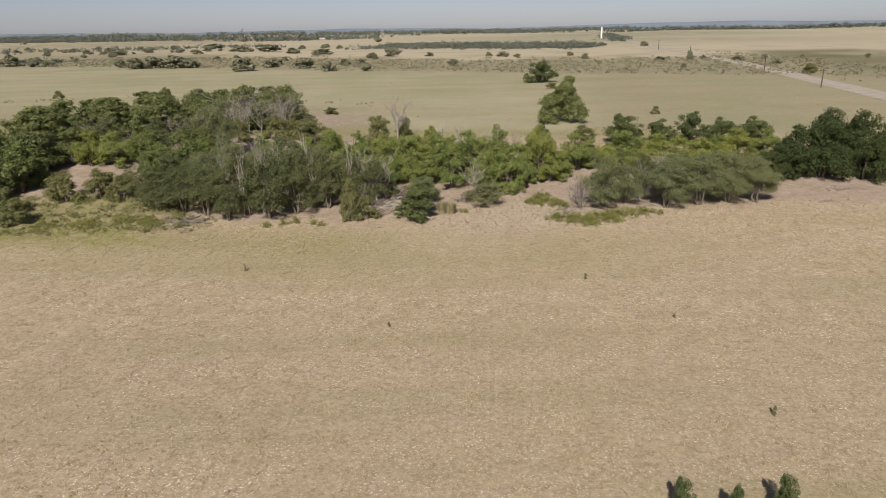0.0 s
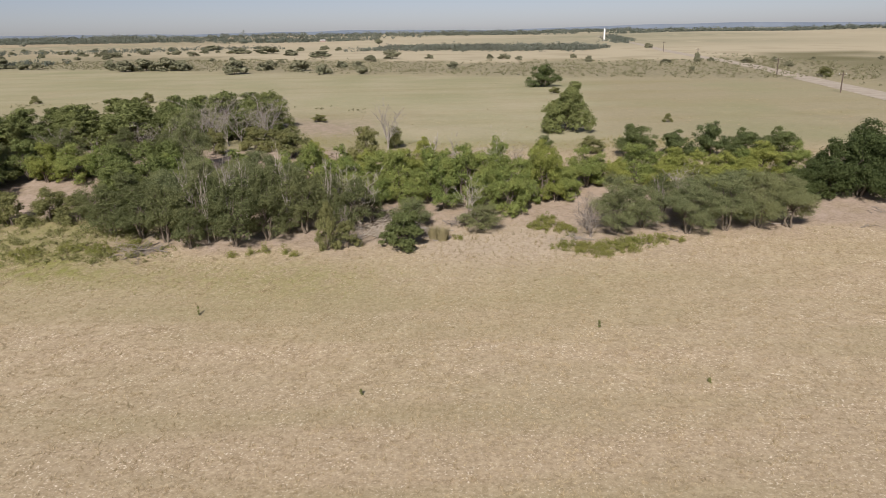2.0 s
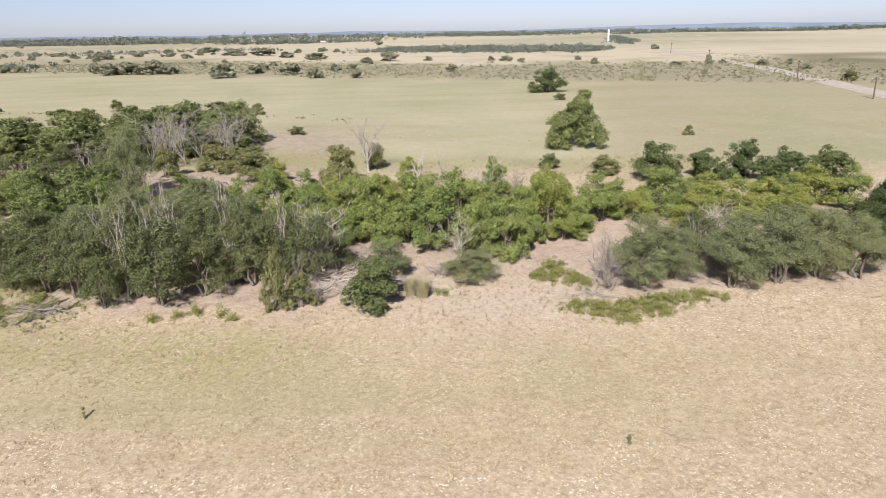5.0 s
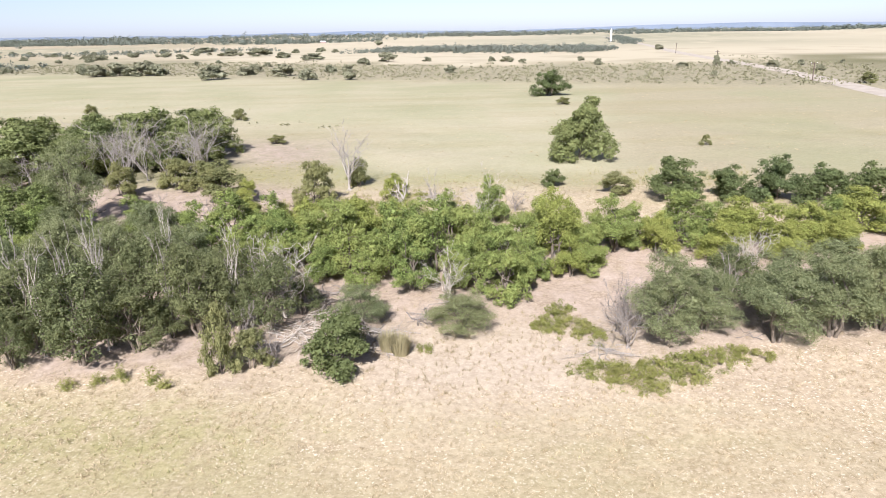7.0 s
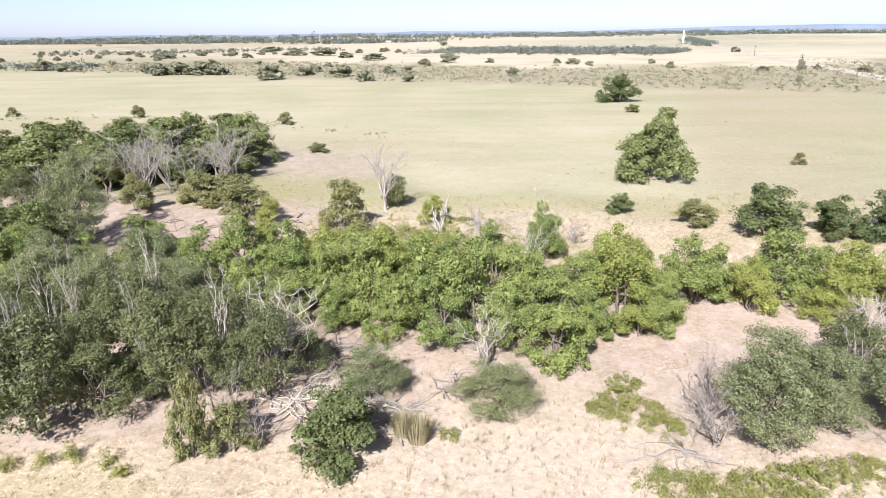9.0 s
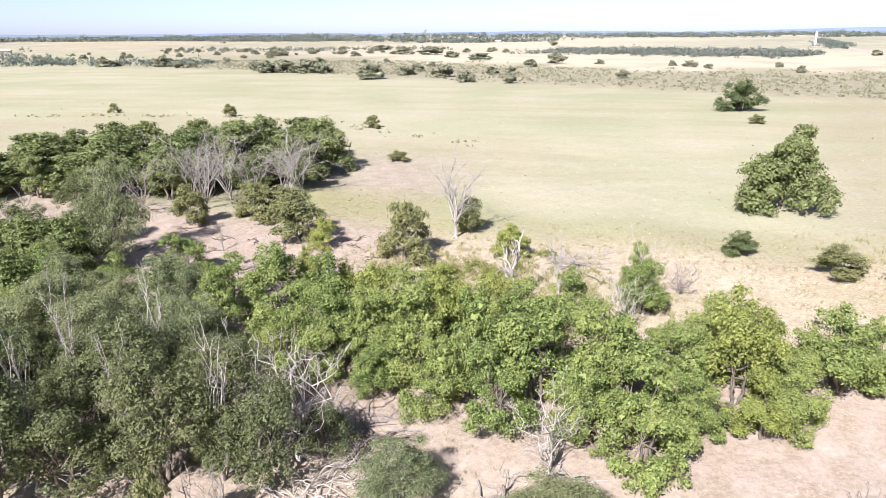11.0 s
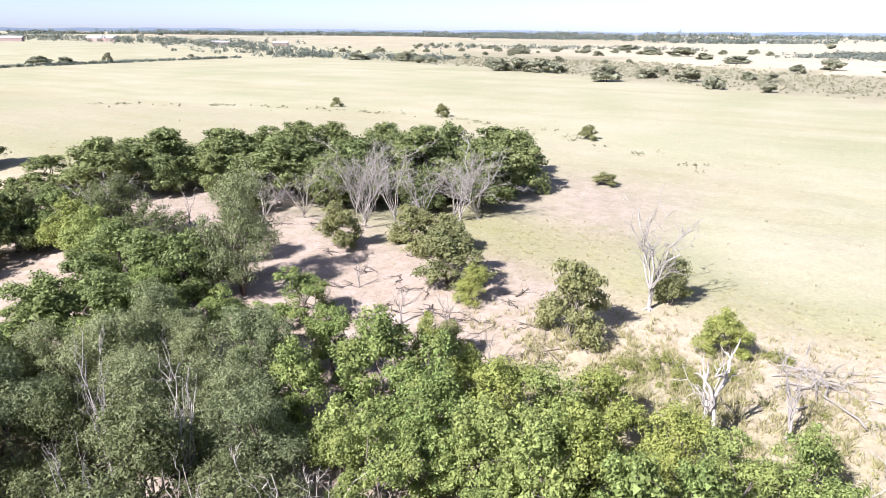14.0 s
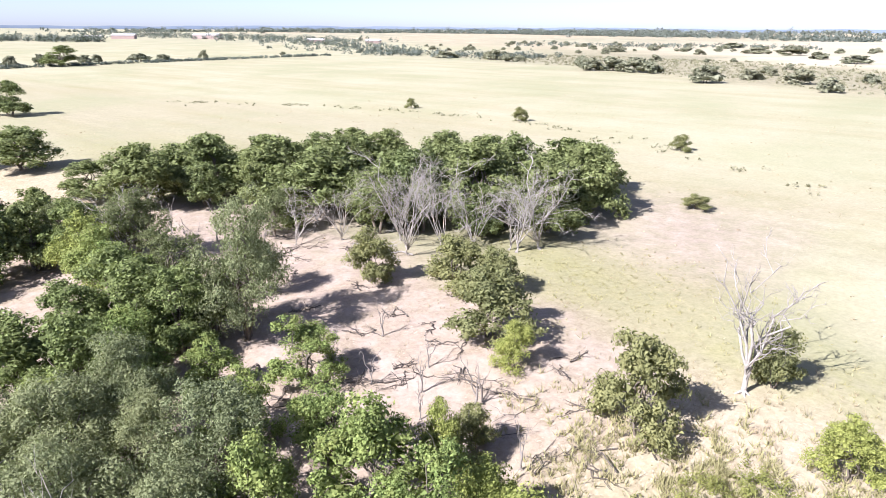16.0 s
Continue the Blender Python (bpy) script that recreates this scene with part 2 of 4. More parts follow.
def ground_material():
    m, nt, p = material("dry_grassland", 0.95)
    p.inputs["Specular IOR Level"].default_value = 0.1
    tc = nt.nodes.new("ShaderNodeTexCoord")
    co = tc.outputs["Object"]

    def share(name):
        a = nt.nodes.new("ShaderNodeAttribute")
        a.attribute_name = name
        return a.outputs["Fac"]
    fine = noise_tex(nt, co, 7.0, 8, 0.8, 0.33, 0.67)
    mid = noise_tex(nt, co, 0.7, 5, 0.65, 0.35, 0.68)
    broad = noise_tex(nt, co, 0.06, 4, 0.6, 0.35, 0.65)
    tuft = noise_tex(nt, co, 3.0, 5, 0.7, 0.36, 0.64)
    grain = math_node(nt, 'ADD', math_node(nt, 'MULTIPLY', fine, 0.34), math_node(nt, 'ADD', math_node(nt, 'MULTIPLY', tuft, 0.46), math_node(nt, 'MULTIPLY', mid, 0.20)))

    def cover(a, b):
        return mix(nt, grain, a, b)
    c = cover((0.190, 0.136, 0.078), (0.545, 0.435, 0.290))
    c = mix(nt, math_node(nt, 'MULTIPLY', broad, 0.35), c, cover((0.26, 0.205, 0.13), (0.42, 0.345, 0.235)))
    speck = noise_tex(nt, co, 3.2, 4, 0.7, 0.58, 0.70)
    c = mix(nt, math_node(nt, 'MULTIPLY', speck, 0.35), c, (0.58, 0.49, 0.34))
    chaff = noise_tex(nt, co, 6.5, 3, 0.6, 0.57, 0.66)
    c = mix(nt, math_node(nt, 'MULTIPLY', chaff, math_node(nt, 'ADD', 0.3, math_node(nt, 'MULTIPLY', noise_tex(nt, co, 0.45, 3, 0.6, 0.42, 0.62), 0.6))), c, (0.72, 0.63, 0.49))
    c = mix(nt, share("pasture"), c, cover((0.235, 0.198, 0.118), (0.365, 0.320, 0.205)))
    c = mix(nt, share("meadow"), c, mix(nt, broad, cover((0.296, 0.257, 0.158), (0.408, 0.362, 0.242)), cover((0.258, 0.240, 0.136), (0.356, 0.328, 0.202))))
    lay = nt.nodes.new("ShaderNodeMapping")
    lay.inputs["Scale"].default_value = (0.018, 0.11, 1)
    nt.links.new(co, lay.inputs[0])
    streak = noise_tex(nt, lay.outputs[0], 1.0, 5, 0.6, 0.45, 0.72)
    c = mix(nt, math_node(nt, 'MULTIPLY', streak, 0.65), c, cover((0.22, 0.19, 0.09), (0.30, 0.265, 0.14)))
    damp = noise_tex(nt, co, 0.028, 4, 0.55, 0.5, 0.66)
    damp = math_node(nt, 'MULTIPLY', math_node(nt, 'MULTIPLY', damp, share("pasture")), 0.6)
    c = mix(nt, damp, c, cover((0.205, 0.205, 0.105), (0.30, 0.285, 0.16)))
    patches = noise_tex(nt, co, 0.035, 3, 0.5, 0.52, 0.66)
    c = mix(nt, math_node(nt, 'MULTIPLY', share("scrub"), 0.9), c, mix(nt, mid, (0.17, 0.15, 0.09), (0.34, 0.295, 0.19)))
    c = mix(nt, share("pale"), c, mix(nt, patches, (0.42, 0.36, 0.245), (0.35, 0.30, 0.20)))
    c = mix(nt, math_node(nt, 'MULTIPLY', share("far"), 0.8), c, mix(nt, patches, (0.24, 0.23, 0.145), (0.43, 0.37, 0.25)))
    c = mix(nt, share("dark"), c, cover((0.10, 0.10, 0.045), (0.19, 0.165, 0.085)))
    g = math_node(nt, 'MULTIPLY', share("green"), math_node(nt, 'ADD', 0.35, math_node(nt, 'MULTIPLY', mid, 0.9)))
    c = mix(nt, g, c, cover((0.14, 0.145, 0.040), (0.27, 0.255, 0.085)))
    s = math_node(nt, 'MULTIPLY', share("soil"), math_node(nt, 'ADD', 0.55, math_node(nt, 'MULTIPLY', mid, 0.6)))
    c = mix(nt, s, c, mix(nt, mid, cover((0.20, 0.145, 0.108), (0.34, 0.262, 0.202)), cover((0.288, 0.220, 0.164), (0.43, 0.345, 0.268))))
    c = mix(nt, math_node(nt, 'MULTIPLY', share("straw"), 0.75), c, cover((0.31, 0.247, 0.172), (0.48, 0.402, 0.30)))
    c = mix(nt, math_node(nt, 'MULTIPLY', share("trail"), 0.7), c, (0.50, 0.41, 0.28))
    nt.links.new(c, p.inputs["Base Color"])
    bump(nt, p, grain, 0.35, 0.07)
    return m


def grid_mesh(name, xs, ys, z):
    nx, ny = len(xs), len(ys)
    gx, gy = np.meshgrid(xs, ys)
    co = np.stack([gx, gy, z], -1).reshape(-1, 3)
    i = np.arange(nx * ny).reshape(ny, nx)
    quads = np.stack([i[:-1, :-1], i[:-1, 1:], i[1:, 1:], i[1:, :-1]], -1).reshape(-1, 4)
    return mesh_from(name, co, quads)


def mesh_from(name, co, quads, smooth_faces=True):
    """A mesh from arrays of corners and of three- or four-sided faces."""
    me = bpy.data.meshes.new(name)
    n, k = quads.shape
    me.vertices.add(len(co))
    me.vertices.foreach_set("co", np.ascontiguousarray(co, np.float32).ravel())
    me.loops.add(n * k)
    me.loops.foreach_set("vertex_index", np.ascontiguousarray(quads, np.int32).ravel())
    me.polygons.add(n)
    me.polygons.foreach_set("loop_start", np.arange(0, n * k, k, dtype=np.int32))
    me.polygons.foreach_set("use_smooth", np.full(n, smooth_faces))
    me.update(calc_edges=True)
    return me


XS, YS = axis(-62, 62, 0.7, -6000, 6000), axis(18, 140, 0.7, -700, 6200)
GX, GY = np.meshgrid(XS, YS)
ground_me = grid_mesh("ground", XS, YS, height(GX, GY))
for key, val in masks(GX.ravel(), GY.ravel()).items():
    att = ground_me.attributes.new(key, 'FLOAT', 'POINT')
    att.data.foreach_set("value", np.clip(val, 0, 1).astype(np.float32))
ground = tagged(new("ground", ground_me), "dry tan grassland with pinkish bare soil along the creek", "ground", kind="structure")
ground_me.materials.append(ground_material())


# ---- mesh building for plants ----
class Tubes:
    """Tapered, bent round branches collected into one mesh."""

    def __init__(self):
        self.v, self.f, self.n = [], [], 0

    def add(self, pts, radii, sides=5):
        pts = np.asarray(pts, float)
        k = len(pts)
        tang = np.gradient(pts, axis=0)
        tang /= np.linalg.norm(tang, axis=1)[:, None] + 1e-9
        ref = np.array([0.31, 0.93, 0.2])
        u = np.cross(tang, ref)
        u /= np.linalg.norm(u, axis=1)[:, None] + 1e-9
        w = np.cross(tang, u)
        a = np.arange(sides) * 2 * math.pi / sides
        ring = pts[:, None] + np.asarray(radii)[:, None, None] * (np.cos(a)[None, :, None] * u[:, None] + np.sin(a)[None, :, None] * w[:, None])
        i = self.n + np.arange(k * sides).reshape(k, sides)
        j = np.roll(i, -1, axis=1)
        self.v.append(ring.reshape(-1, 3))
        self.f.append(np.stack([i[:-1], j[:-1], j[1:], i[1:]], -1).reshape(-1, 4))
        self.n += k * sides

    def mesh(self, name):
        return mesh_from(name, np.concatenate(self.v), np.concatenate(self.f))


def bend(rng, a, b, k=5, wob=0.12, sag=0.0):
    """A crooked line from a to b."""
    a, b = np.asarray(a, float), np.asarray(b, float)
    t = np.linspace(0, 1, k)[:, None]
    size = np.linalg.norm(b - a)
    p = a + (b - a) * t + rng.normal(0, wob * size * 0.5, (k, 3)) * np.sin(t * math.pi)
    p[:, 2] += sag * size * np.sin(t[:, 0] * math.pi)
    return p


def leaves_mesh(name, rng, centres, spread, outward, per, length, width, flat=1.0):
    """Many small pointed leaves in clumps round the centres."""
    n = len(centres) * per
    c = np.repeat(centres, per, 0)
    o = np.repeat(outward, per, 0)
    s = np.repeat(spread, per)[:, None]
    off = rng.normal(0, 1, (n, 3))
    off /= (np.linalg.norm(off, axis=1)[:, None] + 1e-9)
    off *= rng.uniform(0.35, 1.0, (n, 1)) ** 0.6 * s
    off[:, 2] *= flat
    c = c + off
    way = o * 0.3 + rng.normal(0, 0.7, (n, 3))
    way[:, 2] -= 0.25
    way /= np.linalg.norm(way, axis=1)[:, None]
    nor = off / (s + 1e-9) * 1.1 + o * 0.45 + rng.normal(0, 0.38, (n, 3)) + np.array([0, 0, 0.35])
    nor /= np.linalg.norm(nor, axis=1)[:, None] + 1e-9
    way = way - nor * np.sum(way * nor, 1, keepdims=True) * 0.8
    way /= np.linalg.norm(way, axis=1)[:, None] + 1e-9
    side = np.cross(way, nor)
    side /= np.linalg.norm(side, axis=1)[:, None] + 1e-9
    up = np.cross(side, way)
    L = length * rng.uniform(0.6, 1.35, (n, 1))
    W = width * rng.uniform(0.7, 1.3, (n, 1))
    base = c - way * L * 0.5
    v = np.stack([base - side * W * 0.3, base + way * L * 0.4 + side * W * 0.7 + up * W * 0.15, base + way * L], 1).reshape(-1, 3)
    q = np.arange(n * 3).reshape(n, 3)
    return mesh_from(name, v, q, False)


def part(name, me, mat, parent, label=""):
    ob = new(name, me)
    me.materials.append(mat)
    ob.parent = parent
    if label:
        tagged(ob, label)
    return ob


def tufted_crown(name, rng, lobes, lobe_r, tufts, outs, radii, per, length, width, flat):
    """A crown of leafy tufts: small leaves over each tuft's outer shell, larger ones packed inside the tufts and lobes."""
    squash = np.array([1, 1, flat])

    def blades(c, nor, L, W):
        n = len(c)
        nor = nor / (np.linalg.norm(nor, axis=1)[:, None] + 1e-9)
        way = rng.normal(0, 1, (n, 3)) + np.array([0, 0, -0.5])
        way -= nor * np.sum(way * nor, 1, keepdims=True) * 0.85
        way /= np.linalg.norm(way, axis=1)[:, None] + 1e-9
        side = np.cross(way, nor)
        side /= np.linalg.norm(side, axis=1)[:, None] + 1e-9
        L, W = L * rng.uniform(0.6, 1.4, (n, 1)), W * rng.uniform(0.7, 1.35, (n, 1))
        base = c - way * L * 0.45
        v = np.stack([base - side * W * 0.45, base + way * L * 0.35 + side * W * 0.75, base + way * L], 1)
        v[:, :, 2] = np.maximum(v[:, :, 2], 0.05)
        return v.reshape(-1, 3)

    def around(c, R, o, k):
        n = len(c) * k
        d = rng.normal(0, 1, (n, 3)) + 0.55 * np.repeat(o, k, 0) + np.array([0, 0, 0.40])
        d /= np.linalg.norm(d, axis=1)[:, None] + 1e-9
        return np.repeat(c, k, 0), np.repeat(R, k)[:, None], d
    c, R, d = around(tufts, radii, outs, per)
    shell = blades(c + d * squash * R * (0.50 + 0.80 * rng.uniform(0, 1, (len(c), 1))), d + rng.normal(0, 0.5, c.shape) + np.array([0, 0, 0.15]), length, width)
    c, R, d = around(tufts, radii, outs, 8)
    inner = blades(c + d * squash * R * rng.uniform(0.1, 0.6, (len(c), 1)), d + rng.normal(0, 0.4, c.shape), length * 1.35, width * 1.8)
    c, R, d = around(lobes, lobe_r, lobes * 0, min(40, per))
    heart = blades(c + d * squash * R * rng.uniform(0.2, 0.7, (len(c), 1)), d + rng.normal(0, 0.4, c.shape), length * 1.8, width * 2.4)
    v = np.concatenate([shell, inner, heart])
    return mesh_from(name, v, np.arange(len(v)).reshape(-1, 3), False)


SHAPE = {  # nominal height, radius, crown's lowest point, lobes, tufts a lobe, leaves a tuft, leaf length, width, flatness, stems
    "grey": (6.5, 2.6, 0.15, 14, 9, 70, 0.155, 0.064, 0.8, 3),
    "green": (6.0, 2.4, 0.02, 13, 8, 105, 0.138, 0.092, 0.9, 3),
    "yellow": (5.5, 2.4, 0.02, 13, 8, 105, 0.138, 0.092, 0.9, 3),
    "pale": (6.5, 2.6, 0.14, 15, 10, 135, 0.118, 0.052, 0.8, 3),
    "big": (7.5, 3.5, 0.0, 16, 9, 95, 0.22, 0.13, 0.9, 3),
    "deep": (6.0, 2.4, 0.02, 13, 8, 90, 0.16, 0.105, 0.9, 3),
    "dark": (4.0, 2.2, 0.02, 13, 7, 90, 0.165, 0.100, 0.85, 2),
    "cone": (6.6, 4.0, 0.02, 26, 8, 90, 0.25, 0.15, 0.85, 2),
    "elm": (6.8, 2.9, 0.06, 14, 8, 60, 0.26, 0.13, 0.85, 2),
    "olive": (3.6, 1.9, -0.05, 12, 7, 65, 0.165, 0.078, 0.8, 3),
    "far": (4.0, 2.6, -0.02, 9, 5, 22, 0.60, 0.38, 0.8, 2),
}
# far shrubs: the olive is paled in the base colour to stand for haze
LEAF["far"] = leaf_material("leaf_hazed_olive", (0.103, 0.110, 0.065), (0.264, 0.259, 0.167), (0.293, 0.264, 0.167), 0.12)
LEAF["cone"] = LEAF["elm"]


def leafy(kind, name, seed):
    """A living tree or bush: an Empty at its foot with trunk, limbs and crown."""
    h, r, low, lobes, clumps, per, ll, lw, flat, stems = SHAPE[kind]
    rng = np.random.default_rng(seed)
    root = new(name)
    cz, cr = [], []
    for k in range(lobes):
        if k == 0:
            c, s = np.array([rng.normal(0, 0.1) * r, rng.normal(0, 0.1) * r, h * (0.86 if kind == "cone" else 0.80)]), (0.22 if kind == "cone" else 0.36) * r
            if kind == "cone":
                c[0] += 0.26 * r
        else:
            a = k * 2.4 + rng.uniform(-0.5, 0.5)
            f = rng.uniform(0.0, 1.0)
            f = f ** 1.2
            zz = h * (low + 0.10 + (0.66 - low) * f)
            d = r * (0.68 - 0.42 * f ** 1.5) * rng.uniform(0.7, 1.1)
            if kind == "cone":
                zz = h * (0.12 + 0.68 * f)
                d = r * 0.74 * min(1.0, 1.45 * (1 - f)) ** 1.4 * rng.uniform(0.55, 1.1)
            c, s = np.array([math.cos(a) * d, math.sin(a) * d, zz]), r * rng.uniform(0.30, 0.46)
            if kind == "cone":
                c[0] += 0.22 * r * f
                s *= 0.95 - 0.4 * f
        cz.append(c)
        cr.append(s)
    tufts, outs, radii = [], [], []
    for c, s in zip(cz, cr):
        d = rng.normal(0, 1, (clumps, 3))
        d[:, 2] = d[:, 2] * 0.8 + 0.35
        d[:, :2] += 0.6 * c[:2] / r
        d /= np.linalg.norm(d, axis=1)[:, None]
        p = c + d * s * rng.uniform(0.65, 1.02, (clumps, 1)) * np.array([1, 1, 0.9])
        p[:, 2] = np.clip(p[:, 2], max(0.25, h * low * 0.6), h * 0.95)
        tufts.append(p)
        outs.append(d)
        radii.append(s * rng.uniform(0.36, 0.62, clumps))
    tufts, outs, radii = np.concatenate(tufts), np.concatenate(outs), np.concatenate(radii)
    trunk = Tubes()
    feet = []
    for k in range(stems):
        a = k * 6.283 / stems + rng.uniform(0, 1)
        foot = np.array([math.cos(a), math.sin(a), 0]) * 0.05 * r * (stems > 1)
        foot[2] = -0.25
        fork = np.array([math.cos(a) * 0.16 * r, math.sin(a) * 0.16 * r, h * rng.uniform(0.22, 0.34)])
        rad = 0.026 * h / math.sqrt(stems)
        trunk.add(bend(rng, foot, fork, 5, 0.10), np.linspace(rad * 1.25, rad * 0.8, 5), 6)
        feet.append((fork, rad * 0.75))
    part("trunk", trunk.mesh("trunk"), M_BARK, root)
    for k, (c, s) in enumerate(zip(cz, cr)):
        if kind == "far" and k > 2:
            break
        fork, rad = feet[k % stems]
        limb = Tubes()
        end = c + np.array([0, 0, s * 0.3])
        line = bend(rng, fork, end, 5, 0.16, 0.05)
        limb.add(line, np.linspace(rad * 0.8, rad * 0.22, 5), 4)
        for q in range(2 if kind in ("grey", "green") else 0):
            tip = c + rng.normal(0, 0.55, 3) * s + np.array([0, 0, 0.4 * s])
            limb.add(bend(rng, line[rng.integers(2, 5)], tip, 3, 0.18), np.linspace(rad * 0.3, rad * 0.07, 3), 3)
        part("limb", limb.mesh("limb"), M_BARK, root)
    part("crown", tufted_crown("crown", rng, np.array(cz), np.array(cr), tufts, outs, radii, per, ll, lw, flat), LEAF[kind], root)
    return root


def dead_tree(name, seed, h, r, stems, spread, mat=None, twigs=7, arch=0.06, thick=1.0):
    """A bare, bleached tree: a trunk with forking limbs that end in fine twigs."""
    mat = mat or M_DEAD
    rng = np.random.default_rng(seed)
    root = new(name)
    trunk = Tubes()
    top = h * (0.30 if stems < 5 else 0.22 if thick > 1 else 0.10)
    rad = thick * (0.026 if stems < 5 else 0.017) * h
    trunk.add(bend(rng, (0, 0, -0.3), (rng.normal(0, 0.1), rng.normal(0, 0.1), top), 6, 0.10), rad * np.array([1.6, 1.15, 0.95, 0.9, 0.85, 0.6]), 8)
    for k in range(4):
        a = k * 1.6 + rng.uniform(-0.3, 0.3)
        trunk.add(bend(rng, (0, 0, 0.15), (math.cos(a) * rad * 3.5, math.sin(a) * rad * 3.5, -0.12), 4, 0.1), rad * np.array([0.6, 0.5, 0.35, 0.2]), 5)
    part("trunk", trunk.mesh("trunk"), mat, root)
    for k in range(stems):
        limb = Tubes()
        a = k * 6.283 / stems + rng.uniform(-0.5, 0.5)
        d = r * spread * rng.uniform(0.25, 1.0)
        end = np.array([math.cos(a) * d, math.sin(a) * d, h * rng.uniform(0.55, 1.0)])
        start = np.array([0, 0, top * rng.uniform(0.5, 1.0)])
        line = bend(rng, start, end, 9, 0.10, arch)
        lr = rad * rng.uniform(0.40, 0.70)
        limb.add(line, np.linspace(lr, lr * 0.14, 9), 5)
        for q in range(twigs):
            i = rng.integers(2, 9)
            size = (1.1 - i / 10) * h * 0.36 * rng.uniform(0.4, 1.1)
            v = (line[min(i + 1, 8)] - line[i - 1])
            v = v / (np.linalg.norm(v) + 1e-9) + rng.normal(0, 0.5, 3)
            sub = bend(rng, line[i], line[i] + v / np.linalg.norm(v) * size, 5, 0.16, arch)
            limb.add(sub, np.linspace(lr * 0.36, lr * 0.08, 5), 4)
            for z in range(4):
                w = v + rng.normal(0, 0.7, 3)
                j = rng.integers(1, 5)
                limb.add(bend(rng, sub[j], sub[j] + w / np.linalg.norm(w) * size * 0.5, 3, 0.15), np.linspace(lr * 0.15, lr * 0.05, 3), 3)
        part("limb", limb.mesh("limb"), mat, root)
    return root


STORE = {}
PLANT_RNG = np.random.default_rng(77)


def place(key, maker, size, x, y, h, r, turn=None, tip=(0, 0), dz=0.0):
    """Set a plant of that kind at a place, at its own height and radius; alike ones share their meshes."""
    s = Vector((r / size[1], r / size[1], h / size[0]))
    turn = PLANT_RNG.uniform(0, 360) if turn is None else turn
    loc = Vector((x, y, spot(x, y) + dz))
    rot = Euler((radians(tip[0]), radians(tip[1]), radians(turn)))
    if key not in STORE:
        ob = STORE[key] = maker()
        ob.matrix_basis = Matrix.LocRotScale(loc, rot, s)
        return ob
    ob = STORE[key]
    return copy_thing(ob, Matrix.LocRotScale(loc, rot, Vector([a / b for a, b in zip(s, ob.scale)])))


def plant(kind, name, label, category, group, rows, variants=3, turn=None):
    for k, (x, y, h, r) in enumerate(rows):
        key = (kind, name, k % variants)
        ob = place(key, lambda: leafy(kind, name, sum(map(ord, kind)) * 10 + k % variants), SHAPE[kind], x, y, h, r, turn)
        tagged(ob, label, category, group)


def plant_dead(name, label, category, group, rows, stems, spread, mat=None, variants=2, twigs=7, thick=1.0, arch=0.06, tip=(0, 0), turn=None):
    for k, (x, y, h, r) in enumerate(rows):
        key = ("dead", name, stems, k % variants)
        ob = place(key, lambda: dead_tree(name, 900 + stems * 7 + k, 6.0, 2.5, stems, spread, mat, twigs, arch, thick), (6.0, 2.5), x, y, h, r, turn, tip)
        tagged(ob, label, category, group)


# ---- trees of the creek's near bank ----
plant("elm", "elm_tree", "dark green elm of the western creek woods", "tree", "trees of the western woods", [ (-58.0, 88.0, 6.2, 3.3), (-52.2, 86.6, 6.2, 3.2),
    (-60.2, 83.0, 6.4, 3.7), (-52.6, 79.6, 6.2, 3.4), (-67.6, 87.6, 6.2, 3.7), (-74.4, 86.0, 6.4, 3.9), (-48.4, 120.8, 6.2, 3.4), (-43.0, 124.0, 6.4, 3.4), (-56.0, 118.5, 5.7, 3.4)], 3)
plant("grey", "locust_tree", "grey-green feathery locust tree on the bare creek bank", "tree", "trees along the near bank", [
    (-22.5, 69.8, 4.0, 1.7), (-18.4, 70.0, 6.8, 3.0), (-15.8, 71.4, 4.8, 2.2), (-22.5, 72.2, 6.3, 2.8), (-12.7, 73.4, 6.6, 2.7),
    (-8.1, 74.2, 5.4, 2.2), (-11.0, 76.6, 5.8, 2.5), (-16.9, 76.8, 6.2, 2.7),
    (-31.2, 73.6, 5.0, 2.5), (-28.2, 72.8, 5.6, 2.7), (-25.4, 71.8, 5.8, 2.6), (-30.4, 77.0, 5.8, 2.7), (-33.8, 76.4, 5.0, 2.4)])
plant("pale", "locust_tree", "grey-green feathery locust tree leaning over bare soil", "tree", "trees along the near bank", [
    (16.9, 72.3, 5.8, 2.6), (19.7, 73.4, 4.6, 2.2), (23.5, 71.9, 5.4, 2.6), (27.1, 72.2, 5.8, 2.8), (30.6, 73.2, 6.0, 2.6), (33.6, 73.2, 5.4, 2.6),
    (25.5, 75.5, 5.2, 2.4), (29.6, 77.0, 5.2, 2.4)])
plant("dark", "bush", "dense dark green bush at the field's edge", "bush", "bushes along the near bank", [(-2.9, 69.2, 3.6, 2.2)], 1)
plant("pale", "bush", "pale grey-green feathery bush on the sandy bank", "bush", "bushes along the near bank", [(4.3, 73.8, 2.7, 2.2), (-2.4, 74.4, 3.3, 1.9)], 1)
plant("olive", "bush", "upright dull green bush with grey twigs", "bush", "bushes along the near bank", [
    (-9.8, 69.0, 4.4, 1.1), (-8.2, 69.6, 2.6, 1.3), (-44.5, 69.5, 2.4, 1.8)], 2)

